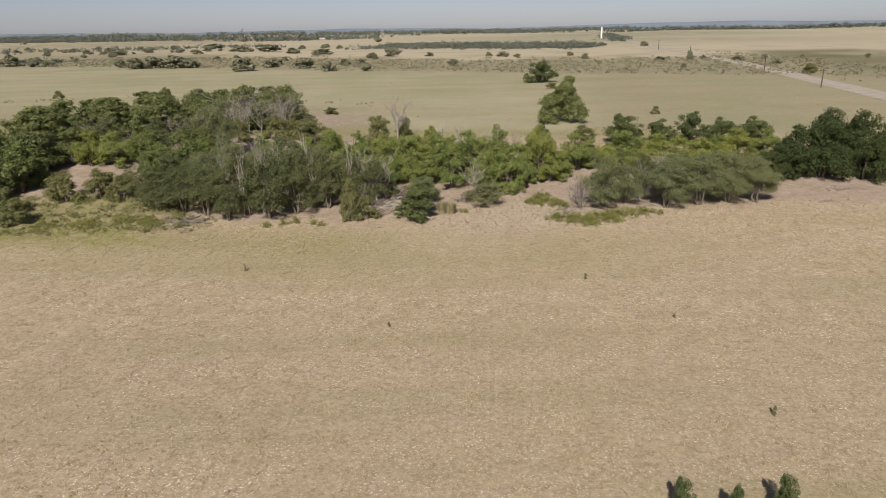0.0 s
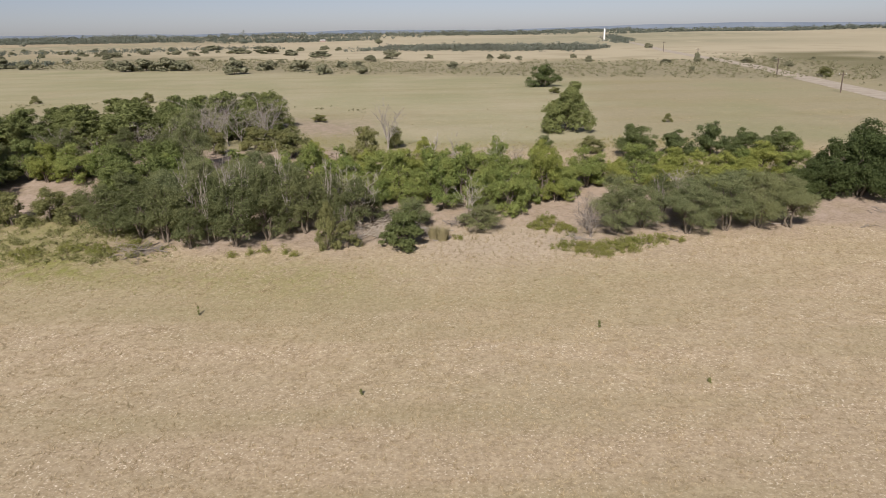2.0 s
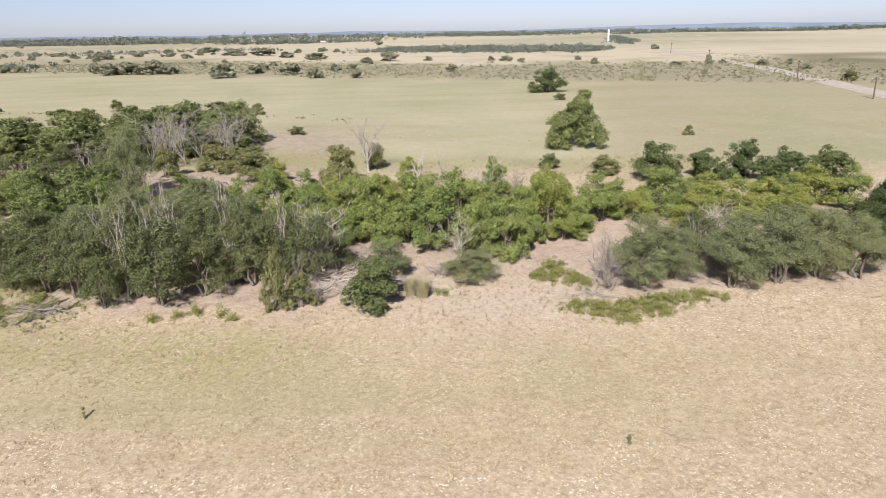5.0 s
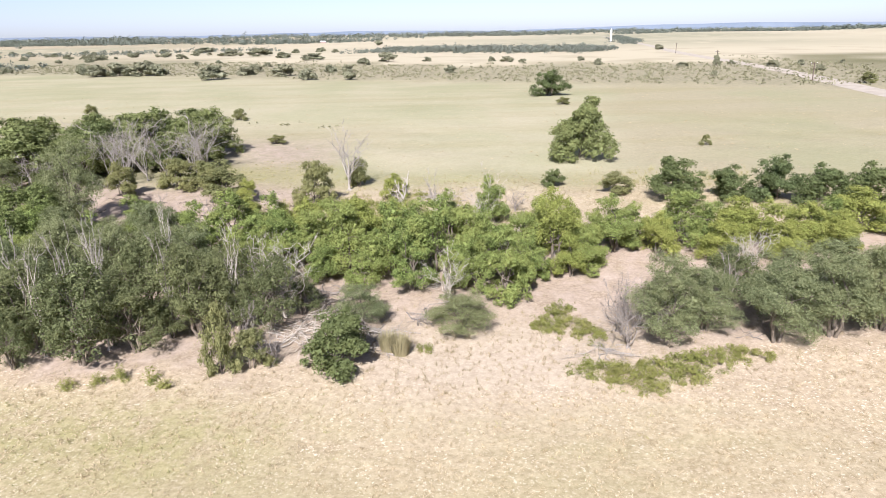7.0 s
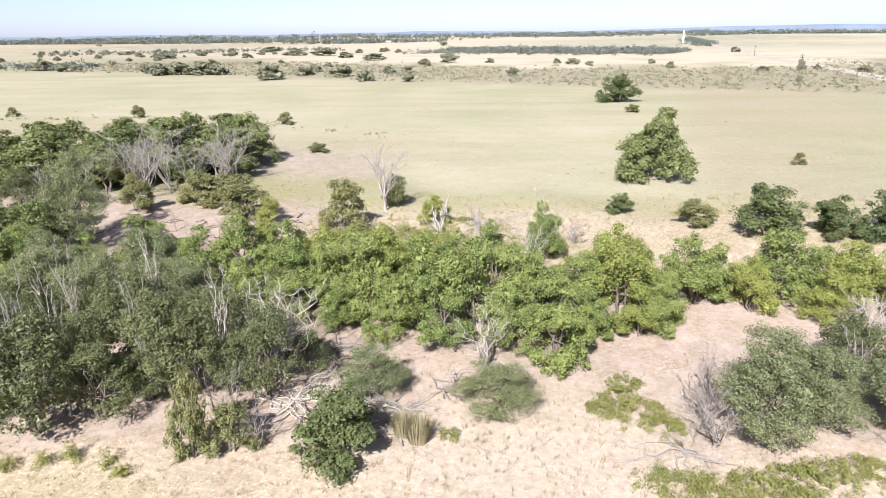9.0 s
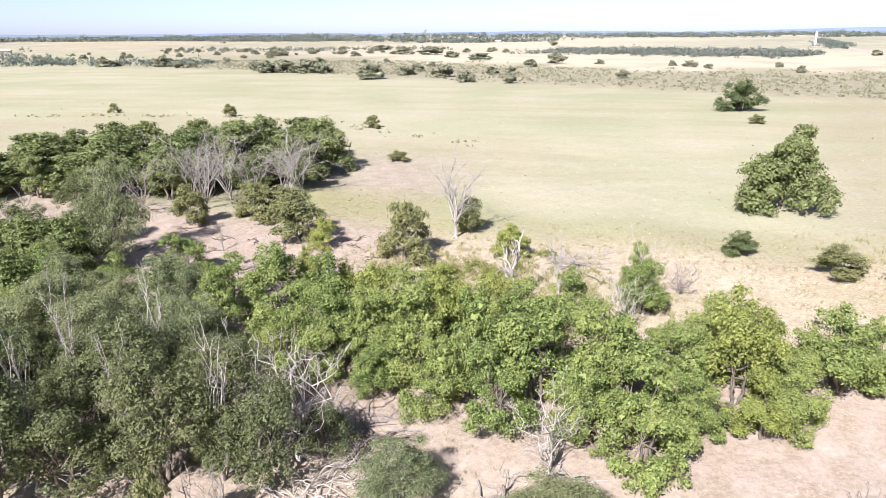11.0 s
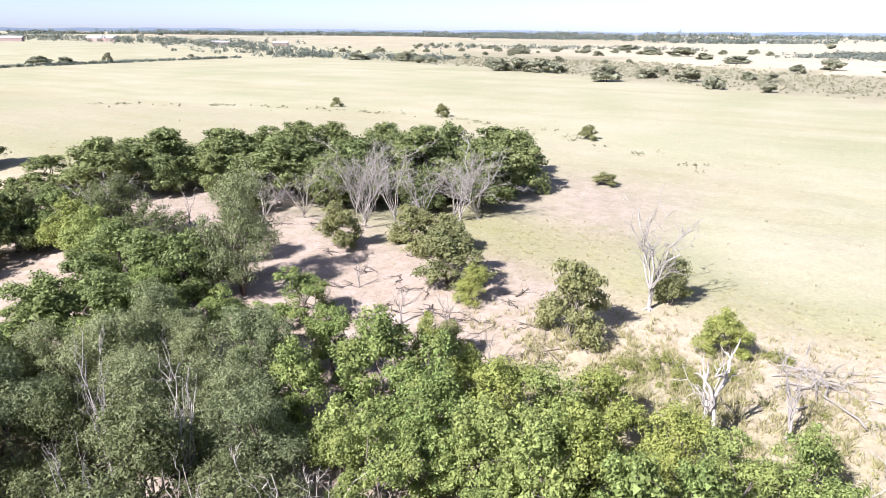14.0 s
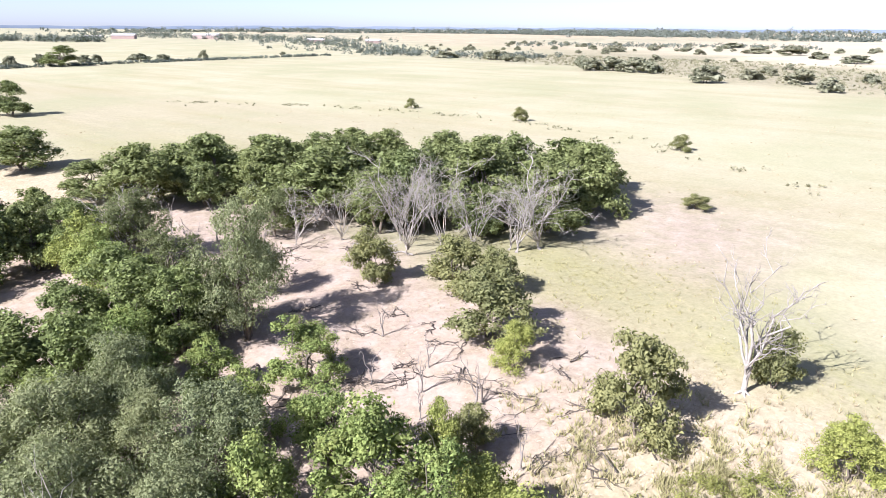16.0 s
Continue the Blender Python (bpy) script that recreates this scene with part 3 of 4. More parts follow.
# ---- thicket in the creek bed ----
plant("pale", "locust_tree", "pale grey-green feathery locust tree in the creek bed", "tree", "trees in the creek bed", [
    (-20.0, 79.4, 6.0, 2.6), (-24.8, 81.0, 6.0, 2.8), (-25.9, 76.0, 6.2, 2.8), (-15.0, 80.2, 5.6, 2.3), (-19.6, 84.6, 5.8, 2.5), (-26.6, 84.5, 5.4, 2.3), (-22.3, 79.8, 5.2, 2.2), (-17.4, 81.6, 5.0, 2.1), (-22.4, 83.0, 5.0, 2.1), (-28.4, 79.6, 5.0, 2.2)])
plant("green", "leafy_tree", "fresh green leafy thicket tree in the creek bed", "tree", "trees in the creek bed", [
    (-4.5, 83.8, 5.8, 2.2), (-1.0, 82.8, 6.2, 2.2), (2.3, 82.2, 6.4, 2.6), (7.4, 78.6, 5.4, 2.2), (4.8, 82.2, 5.8, 2.0), (-14.3, 87.2, 5.5, 2.5),
    (-11.2, 86.6, 5.2, 2.0), (3.5, 88.8, 4.6, 1.8), (7.4, 92.4, 3.6, 1.6), (7.0, 94.6, 4.0, 1.2), (8.4, 88.0, 2.4, 1.2), (16.6, 86.0, 5.0, 2.4), (22.3, 87.6, 4.8, 2.4),
    (-16.6, 84.0, 5.0, 1.9), (-23.6, 91.8, 3.5, 1.9), (-26.7, 88.4, 3.4, 1.4), (-29.8, 86.0, 5.0, 2.0), (-43.2, 90.6, 5.0, 2.5), (-39.8, 90.6, 4.8, 2.2)], 4)
plant("deep", "leafy_tree", "deep green leafy tree at the western bend", "tree", "trees in the creek bed", [
    (-33.5, 87.6, 5.8, 2.8), (-31.6, 89.6, 5.4, 2.4), (-34.0, 82.0, 5.2, 2.7), (-37.0, 88.6, 5.4, 2.6), (-35.6, 85.6, 5.0, 2.4), (-50.4, 81.0, 6.0, 3.2), (-31.2, 83.6, 5.4, 2.5), (-49.2, 91.4, 5.4, 2.6)], 3)
plant("yellow", "leafy_tree", "bright yellow-green leafy tree in the creek bed", "tree", "trees in the creek bed", [
    (-8.2, 87.6, 4.4, 1.9), (-3.5, 85.6, 5.2, 2.2), (-4.4, 90.2, 3.6, 1.9), (11.7, 84.6, 6.0, 2.3), (26.3, 86.6, 4.6, 2.2), (28.9, 86.6, 4.2, 2.3),
    (31.9, 86.6, 3.9, 2.3), (37.3, 88.6, 4.4, 2.7), (12.6, 82.0, 3.4, 1.7), (20.0, 85.2, 3.6, 1.7), (-13.6, 90.2, 4.0, 1.0), (-46.6, 90.6, 5.0, 2.3)], 3)
plant("dark", "bush", "rounded dark green bush on the upper bank", "bush", "bushes on the upper bank", [
    (25.5, 99.2, 4.0, 3.0), (30.2, 98.0, 3.3, 2.2), (34.2, 97.2, 4.4, 2.4), (38.1, 96.2, 3.7, 2.5), (14.3, 103.6, 1.8, 1.3), (42.5, 96.0, 4.0, 2.8)], 2)
plant("big", "leafy_tree", "large dark green tree above the bare bank", "tree", "big trees of the creek", [
    (41.4, 81.6, 6.2, 2.8), (45.0, 81.8, 7.4, 3.3), (49.6, 81.4, 7.9, 3.6), (54.2, 81.2, 8.2, 4.0), (58.5, 82.0, 7.8, 3.9), (40.0, 81.9, 4.4, 2.0), (48.0, 86.0, 7.2, 3.4), (37.2, 80.0, 4.2, 2.0)], 2)

# ---- grove and clearing beyond the creek ----
plant("elm", "elm_tree", "wind-bent dark green elm in the grove", "tree", "trees of the grove", [
    (-67.2, 100.2, 3.9, 3.4), (-58.7, 100.9, 6.4, 4.1), (-64.0, 107.0, 5.1, 3.8), (-57.8, 107.6, 6.4, 4.2), (-53.0, 110.8, 6.4, 4.2), (-44.0, 109.0, 6.8, 4.6),
    (-49.6, 117.5, 6.6, 4.2), (-37.4, 113.8, 6.9, 3.9), (-41.6, 114.6, 5.8, 3.5), (-32.8, 117.0, 7.1, 4.2), (-39.4, 126.0, 6.0, 4.0), (-34.0, 124.0, 7.1, 3.8),
    (-31.4, 127.6, 6.3, 4.8), (-31.8, 133.0, 5.1, 3.4), (-35.8, 119.5, 6.3, 3.6), (-46.6, 113.0, 6.8, 4.0), (-29.3, 121.0, 6.0, 3.5), (-61.5, 110.5, 5.1, 3.6), (-27.4, 118.2, 6.2, 3.4), (-37.2, 109.4, 5.6, 3.0), (-28.0, 125.0, 6.8, 3.6), (-56.4, 112.6, 5.6, 3.6)], 3)
plant("pale", "locust_tree", "tall grey-green tree at the edge of the clearing", "tree", "trees of the grove", [(-29.8, 92.6, 8.8, 2.6)], 1)
plant("grey", "locust_tree", "tall thin grey-green tree beside the clearing", "tree", "trees of the grove", [
    (-31.5, 91.6, 4.5, 2.1), (-45.8, 94.0, 5.8, 2.8), (-43.1, 103.8, 4.0, 1.9), (-48.6, 94.4, 5.0, 2.5), (-34.3, 95.8, 5.0, 2.1), (-53.5, 92.0, 4.8, 2.6), (-38.6, 92.8, 5.2, 2.5)])
plant("elm", "elm_tree", "dark green tree at the creek's western bend", "tree", "trees of the grove", [
    (-55.5, 91.0, 5.4, 2.6), (-87.2, 100.4, 5.4, 4.4), (-62.0, 86.0, 5.8, 3.4), (-52.0, 89.4, 5.4, 2.5), (-57.0, 79.0, 6.0, 3.2), (-66.0, 80.0, 6.0, 3.4),
    (-140.2, 116.3, 6.5, 4.1), (-92.0, 94.0, 5.6, 3.9), (-53.0, 75.5, 5.4, 2.8)])
plant("olive", "bush", "olive green bush on bare soil", "bush", "bushes in the clearing", [
    (-29.9, 101.8, 3.5, 1.9), (-25.3, 104.8, 3.4, 2.4), (-19.3, 100.6, 3.8, 2.8), (-9.3, 97.6, 4.5, 2.2), (-6.0, 104.6, 3.1, 1.4), (-13.7, 92.4, 2.3, 1.2), (20.0, 100.5, 2.1, 2.0),
    (-22.8, 105.6, 3.0, 1.9)], 2)
plant("yellow", "bush", "small bright green bush on bare soil", "bush", "bushes in the clearing", [(-16.3, 98.8, 2.6, 1.1), (-1.8, 99.8, 2.8, 1.4)], 2)

# ---- lone trees and bushes in the open ----
plant("cone", "lone_tree", "lone dark green tree with a tapering crown in the pasture", "tree", "lone trees", [(19.3, 118.0, 7.3, 4.6)], 1, turn=0)
plant("dark", "lone_tree", "rounded lone dark green tree in the pasture", "tree", "lone trees", [(26.5, 195.5, 5.8, 4.3)], 1)
plant("olive", "bush", "low bush in the dry meadow", "bush", "bushes in the meadow", [
    (26.7, 176.5, 1.5, 1.7), (-34.5, 160.2, 2.1, 1.6), (-21.4, 133.1, 1.3, 1.6), (-92.9, 170.6, 1.9, 1.2), (-66.4, 169.3, 2.3, 1.6), (38.0, 126.3, 1.5, 0.8), (109.4, 213.7, 2.8, 2.4)], 2)

# ---- dead trees ----
plant_dead("dead_tree", "bleached dead tree with a split trunk at the meadow's edge", "dead tree", "dead trees", [(-6.9, 103.3, 6.6, 2.6)], 8, 0.95, variants=1, twigs=9, thick=1.25)
plant_dead("dead_tree", "bleached dead stump with short broken limbs", "dead tree", "dead trees", [(-0.5, 91.4, 5.4, 1.9)], 5, 0.6, M_PALE, twigs=4, thick=2.8, variants=1)
plant_dead("dead_tree", "thin bleached dead tree with broken limbs", "dead tree", "dead trees", [(2.1, 94.0, 4.8, 1.3)], 6, 0.7, M_DEAD, twigs=5, thick=1.4, variants=1)
plant_dead("dead_tree", "bare pale grey many-stemmed dead tree", "dead tree", "dead trees", [
    (-7.6, 76.2, 6.4, 3.0), (3.4, 77.4, 4.4, 2.7), (25.9, 82.0, 3.8, 2.6), (-9.6, 77.4, 6.0, 2.2), (6.2, 89.2, 4.6, 2.0), (7.6, 94.0, 4.8, 1.6)], 11, 0.85, M_PALE, twigs=6, thick=0.8)
plant_dead("dead_tree", "bare bleached dead tree of the grove", "dead tree", "dead trees of the grove", [
    (-31.8, 107.2, 7.6, 2.6), (-29.0, 111.2, 5.2, 2.4), (-25.4, 114.4, 5.8, 3.4), (-45.3, 93.6, 5.6, 2.2), (-43.2, 108.0, 3.4, 1.8), (-40.2, 103.6, 4.2, 1.6), (-34.6, 109.2, 6.4, 2.4), (-27.0, 112.8, 5.0, 2.4),
    (-38.0, 106.4, 4.8, 2.2), (-33.2, 108.4, 6.6, 2.2), (-30.4, 109.4, 6.2, 2.4), (-26.2, 112.6, 6.0, 2.8)], 9, 1.9, M_DEAD, variants=4, twigs=11, thick=0.6, arch=0.26, tip=(0, 16))
plant_dead("dead_bush", "leafless grey twiggy bush", "dead bush", "dead bushes", [
    (14.3, 73.0, 3.6, 1.6), (14.3, 71.2, 3.2, 2.3), (-8.8, 70.6, 3.4, 1.5), (-7.0, 69.8, 2.8, 1.4), (15.2, 75.6, 3.0, 1.4), (10.6, 83.0, 2.0, 1.5), (9.6, 95.6, 2.2, 1.6)], 9, 1.0, M_GREY_TWIG, twigs=9)
plant_dead("dead_tree", "slender pale bare stems rising above the locusts", "dead tree", "dead trees", [
    (-19.2, 71.2, 8.6, 1.5), (-17.6, 71.6, 8.2, 1.2), (-14.2, 73.4, 7.6, 1.3), (-10.4, 74.6, 7.4, 1.3), (-23.4, 73.6, 8.0, 1.4), (-16.0, 78.2, 7.8, 1.4), (-20.6, 77.6, 7.6, 1.3), (-21.2, 71.0, 7.4, 1.2), (21.4, 74.6, 5.2, 1.2), (24.8, 79.6, 4.6, 1.6)], 6, 0.6, M_PALE, twigs=3, thick=1.15)

# ---- undergrowth that closes the thicket ----
plant("green", "shrub", "leafy green undergrowth shrub in the thicket", "shrub", "undergrowth", [
    (-6.0, 81.8, 3.0, 1.6), (0.4, 85.4, 4.6, 1.9), (5.6, 85.2, 4.4, 1.7), (9.6, 81.2, 3.8, 1.5), (-9.4, 84.6, 4.2, 1.8), (-12.8, 83.0, 4.0, 1.7), (-18.2, 88.6, 4.2, 1.7),
    (-22.4, 87.2, 3.8, 1.7), (-28.2, 81.8, 4.2, 1.8), (-30.8, 79.0, 4.6, 2.0), (14.2, 85.4, 3.8, 1.7), (18.6, 87.4, 3.8, 1.7), (24.4, 87.2, 4.0, 1.8), (34.6, 87.6, 4.0, 2.0), (41.0, 89.0, 4.2, 2.2)], 4)
plant("green", "leafy_tree", "fresh green leafy tree closing the thicket", "tree", "trees in the creek bed", [
    (-7.2, 84.6, 4.8, 2.0), (-2.4, 80.8, 4.4, 1.7), (0.8, 79.8, 4.6, 1.8), (4.6, 79.8, 4.4, 1.6), (9.2, 84.2, 4.6, 1.7), (14.0, 82.6, 3.6, 1.6), (-9.8, 82.0, 4.4, 1.8), (1.2, 87.6, 4.4, 1.9), (-6.2, 88.4, 4.2, 1.8), (10.8, 87.4, 4.6, 1.8), (6.4, 82.4, 5.2, 1.9)], 4)
plant("yellow", "shrub", "yellow-green shrub in the thicket", "shrub", "undergrowth", [(-1.2, 88.6, 4.0, 1.7), (-10.4, 89.2, 3.6, 1.5), (13.4, 86.0, 4.2, 1.7), (24.4, 84.4, 3.4, 1.6), (34.4, 85.4, 3.6, 1.8), (29.6, 84.2, 3.2, 1.6)], 3)
plant("olive", "bush", "dull olive bush on the grassy west bank", "bush", "bushes along the near bank", [
    (-39.2, 77.6, 3.4, 2.2), (-43.4, 77.2, 3.4, 2.2), (-47.6, 73.0, 3.0, 1.9), (-36.6, 77.6, 3.0, 1.8), (-51.0, 71.0, 2.6, 1.8)], 2)
plant("grey", "shrub", "low grey-green shrub under the locusts", "shrub", "undergrowth", [
    (-14.2, 73.2, 3.4, 1.6), (-20.6, 71.4, 3.6, 1.7), (-24.4, 73.8, 4.2, 1.9), (-10.2, 74.2, 3.8, 1.5), (-18.6, 74.4, 4.4, 1.8), (-6.6, 76.6, 3.0, 1.4), (-13.8, 78.0, 4.4, 1.8), (-22.6, 77.2, 5.0, 2.0),
    (-28.4, 77.2, 4.8, 2.0), (18.4, 75.0, 4.2, 1.9), (22.6, 77.0, 4.6, 2.0), (32.6, 76.6, 4.8, 2.2)])
plant("elm", "shrub", "dark green shrub inside the grove", "shrub", "undergrowth", [
    (-40.6, 110.6, 4.6, 2.2), (-35.2, 112.4, 4.4, 2.0), (-47.6, 110.6, 4.8, 2.2), (-51.0, 107.6, 4.6, 2.2), (-55.4, 105.0, 4.4, 2.2), (-61.4, 103.6, 4.2, 2.2), (-30.6, 114.0, 4.4, 2.0), (-36.8, 123.0, 5.2, 2.4),
    (-43.6, 119.6, 5.0, 2.5), (-53.8, 114.6, 5.0, 2.5), (-27.4, 124.4, 4.4, 2.0)])


# ---- low weeds, grass and deadwood ----
def weed_patch(seed, spots, label, mat=None):
    """A low leafy mat of weeds in lumps; each lump is a part."""
    rng = np.random.default_rng(seed)
    root = new("weed_patch")
    root.location = (spots[0][0], spots[0][1], spot(spots[0][0], spots[0][1]))
    for x, y, r in spots:
        n = int(17 * r * r) + 7
        a, d = rng.uniform(0, 6.283, n), np.sqrt(rng.uniform(0, 1, n)) * r * (1 + 0.25 * np.sin(3 * rng.uniform(0, 6.283, n)))
        px, py = x + np.cos(a) * d, y + np.sin(a) * d * 0.8
        c = np.stack([px, py, height(px, py) + rng.uniform(0.10, 0.75, n) * (1.3 - d / r)], 1)
        out = rng.normal(0, 0.4, c.shape) + np.array([0, 0, 0.8])
        me = leaves_mesh("clump", rng, c - np.array(root.location), rng.uniform(0.18, 0.36, n) * min(1, r * 3), out, 60, 0.11, 0.052, 0.8)
        part("clump", me, mat or LEAF["weed"], root)
    tagged(root, label, "weeds", "weed patches")


weed_patch(31, [(10.9, 76.4, 0.9), (10.4, 74.9, 1.4), (11.2, 73.6, 1.5), (12.4, 72.4, 1.2), (9.6, 74.0, 0.9)], "low yellow-green weed patch on sandy soil")
weed_patch(32, [(11.8, 68.6, 1.5), (13.4, 67.9, 1.7), (15.4, 68.2, 1.7), (17.2, 68.9, 1.5), (18.8, 69.6, 1.3), (20.4, 70.3, 1.1), (14.4, 66.8, 1.0), (17.0, 67.6, 0.9), (22.0, 70.0, 0.7)], "long low yellow-green weed patch along the field")
weed_patch(33, [(-30.5, 69.0, 1.5), (-33.5, 69.6, 1.4), (-37.0, 68.4, 1.6), (-41.0, 68.2, 1.4), (-27.8, 71.0, 1.2)], "rough olive weeds beside the brush pile")
weed_patch(34, [(-4.0, 97.2, 1.3), (-2.6, 96.0, 1.2), (-5.6, 95.6, 1.2), (-1.4, 97.8, 0.8), (0.6, 100.8, 0.9)], "green weeds behind the thicket")
weed_patch(35, [(-15.4, 68.2, 0.5), (-13.6, 68.0, 0.4), (-16.4, 67.7, 0.4), (-12.4, 67.4, 0.4), (1.9, 71.3, 0.4), (-18.0, 67.4, 0.4)], "scattered small weeds on pink soil")

M_STRAW = leaf_material("straw_blades", (0.20, 0.148, 0.078), (0.54, 0.44, 0.285), (0.40, 0.31, 0.19), 0.12)
M_BRUSHY = leaf_material("tall_dry_blades", (0.22, 0.165, 0.10), (0.44, 0.355, 0.22), (0.30, 0.26, 0.13), 0.15)
M_GREENGRASS = leaf_material("green_blades", (0.22, 0.195, 0.085), (0.37, 0.335, 0.16), (0.36, 0.31, 0.16), 0.15)


def grass(label, seed, x, y, blades, tall, mat, wide=0.035, lean=0.35):
    """Tufts of standing blades, one stuff object."""
    rng = np.random.default_rng(seed)
    n = len(x) * blades
    bx, by = np.repeat(x, blades) + rng.normal(0, 0.07, n), np.repeat(y, blades) + rng.normal(0, 0.07, n)
    foot = np.stack([bx, by, height(bx, by) - 0.02], 1)
    hh = np.repeat(tall * rng.uniform(0.5, 1.3, len(x)), blades) * rng.uniform(0.6, 1.2, n)
    a = rng.uniform(0, 6.283, n)
    side = np.stack([np.cos(a), np.sin(a), np.zeros(n)], 1) * wide
    tip = foot + np.stack([rng.normal(0, lean, n) * hh, rng.normal(0, lean, n) * hh, hh], 1)
    v = np.stack([foot - side, foot + side, tip], 1).reshape(-1, 3)
    me = mesh_from("grass", v, np.arange(n * 3).reshape(n, 3), False)
    me.materials.append(mat)
    tagged(new("grass", me), label, "grass", kind="stuff")


def scatter(seed, n, x0, x1, y0, y1, keep):
    rng = np.random.default_rng(seed)
    x, y = rng.uniform(x0, x1, n), rng.uniform(y0, y1, n)
    k = rng.uniform(0, 1, n) < keep(x, y)
    return x[k], y[k]


gx, gy = scatter(41, 95000, -48, 60, 22, 70, lambda x, y: (y < bank_line(x) + 1) * np.clip(0.45 + 0.5 * wave(x, y, 51, 2.5) + 0.25 * wave(x, y, 52, 9), 0.08, 1))
grass("short dry straw-coloured stubble grass of the field", 42, gx, gy, 4, 0.12, M_STRAW, 0.03, 0.8)
gx, gy = scatter(43, 9000, -40, 60, 64, 84, lambda x, y: np.clip(np.exp(-((x - 6) / 11) ** 2 - ((y - 71) / 5) ** 2) + 0.35 * np.exp(-((y - bank_line(x) - 1.5) / 2.0) ** 2), 0, 1))
grass("tall dry brown grass on the bank", 44, gx, gy, 9, 0.30, M_BRUSHY, 0.011, 0.35)
gx, gy = scatter(45, 26000, -60, 30, 55, 122, lambda x, y: np.clip(1.1 * masks(x, y)["green"] - 0.15, 0, 0.9))
grass("patchy green grass by the bank and grove", 46, gx, gy, 5, 0.14, M_GREENGRASS, 0.035, 0.9)
gx, gy = scatter(47, 26000, -30, 60, 88, 112, lambda x, y: np.clip(np.exp(-((x - 10) / 22) ** 2 - ((y - 100) / 6) ** 2), 0, 1) * np.clip(0.5 + 0.6 * wave(x, y, 55, 4), 0, 1))
grass("pale dry grass behind the thicket", 48, gx, gy, 6, 0.26, M_BRUSHY, 0.012, 0.5)
gx, gy = scatter(60, 17000, -16, 12, 88, 104, lambda x, y: np.exp(-((x + 2.5) / 8) ** 2 - ((y - 94.5) / 5) ** 2) * np.clip(0.55 + 0.7 * wave(x, y, 61, 3), 0, 1))
grass("green and straw grass behind the thicket", 62, gx, gy, 7, 0.42, M_GREENGRASS, 0.024, 0.5)
gx, gy = scatter(53, 5000, 14, 44, 99, 112, lambda x, y: np.exp(-((x - 29) / 8) ** 2 - ((y - 106) / 3) ** 2) * np.clip(0.5 + 0.6 * wave(x, y, 59, 4), 0, 1))
grass("tall pale green weeds at the pasture's edge", 54, gx, gy, 7, 0.5, M_GREENGRASS, 0.014, 0.35)
gx, gy = scatter(49, 14000, -110, 95, 104, 215, lambda x, y: np.clip(0.16 + 0.5 * wave(x, y, 56, 14) * wave(x, y, 57, 5), 0, 1))
grass("sparse dry tufts in the meadow and pasture", 50, gx, gy, 4, 0.13, M_STRAW, 0.06, 1.0)


def deadwood(name, seed, x, y, size, count, thick, mat, label, flat=0.25):
    """Fallen branches lying criss-cross; each main branch is a part."""
    rng = np.random.default_rng(seed)
    root = new(name)
    z0 = spot(x, y)
    root.location = (x, y, z0)

    def laid(p):
        p[:, 2] = np.maximum(p[:, 2], height(p[:, 0] + x, p[:, 1] + y) - z0 + 0.02)
        return p
    for k in range(count):
        t = Tubes()
        a = rng.uniform(0, 6.283)
        half = size * rng.uniform(0.5, 1.0)
        c = rng.normal(0, size * 0.22, 2)
        lift = rng.uniform(0.02, flat) * size * (0.3 + 0.7 * k / max(1, count - 1))
        p0 = np.array([c[0] - math.cos(a) * half, c[1] - math.sin(a) * half, 0.03])
        p1 = np.array([c[0] + math.cos(a) * half, c[1] + math.sin(a) * half, lift])
        line = laid(bend(rng, p0, p1, 7, 0.14))
        rr = thick * rng.uniform(0.6, 1.2)
        t.add(line, np.linspace(rr, rr * 0.25, 7), 5)
        for q in range(5):
            i = rng.integers(2, 6)
            v = (p1 - p0) / (2 * half) + rng.normal(0, 0.55, 3) * np.array([1, 1, 0.6])
            sub = laid(bend(rng, line[i], line[i] + v * half * rng.uniform(0.3, 0.7), 4, 0.15))
            t.add(sub, np.linspace(rr * 0.45, rr * 0.1, 4), 4)
            for z in range(2):
                w = v + rng.normal(0, 0.6, 3)
                t.add(laid(bend(rng, sub[2], sub[2] + w * half * 0.2, 3, 0.1)), np.linspace(rr * 0.2, rr * 0.06, 3), 3)
        part("branch", t.mesh("branch"), mat, root)
    tagged(root, label, "deadwood", "fallen deadwood")


deadwood("brush_pile", 61, -1.0, 72.4, 2.2, 22, 0.05, M_DEAD, "tangle of bleached fallen branches beside a bush", 0.45)
deadwood("brush_pile", 62, -27.0, 69.0, 2.6, 12, 0.06, M_GREY_TWIG, "grey brush pile at the field's edge", 0.3)
deadwood("fallen_tree", 63, 13.0, 70.8, 2.0, 9, 0.035, M_DEAD, "bleached fallen dead tree beside the weeds", 0.4)
deadwood("fallen_tree", 64, 2.6, 99.2, 2.6, 9, 0.05, M_DEAD, "silvery fallen tree behind the thicket", 0.3)
deadwood("fallen_tree", 65, 7.8, 88.0, 2.6, 14, 0.05, M_PALE, "pale fallen branches among the bushes", 0.35)
deadwood("brush_pile", 66, -6.2, 73.6, 2.6, 12, 0.06, M_PALE, "pale fallen branches heaped on bare soil", 0.4)
deadwood("brush_pile", 71, -4.0, 75.4, 2.0, 9, 0.05, M_PALE, "pale fallen branches behind a bush", 0.5)
deadwood("brush_pile", 72, 1.6, 75.4, 1.7, 7, 0.05, M_GREY_TWIG, "grey fallen branches round a broken stump", 0.4)
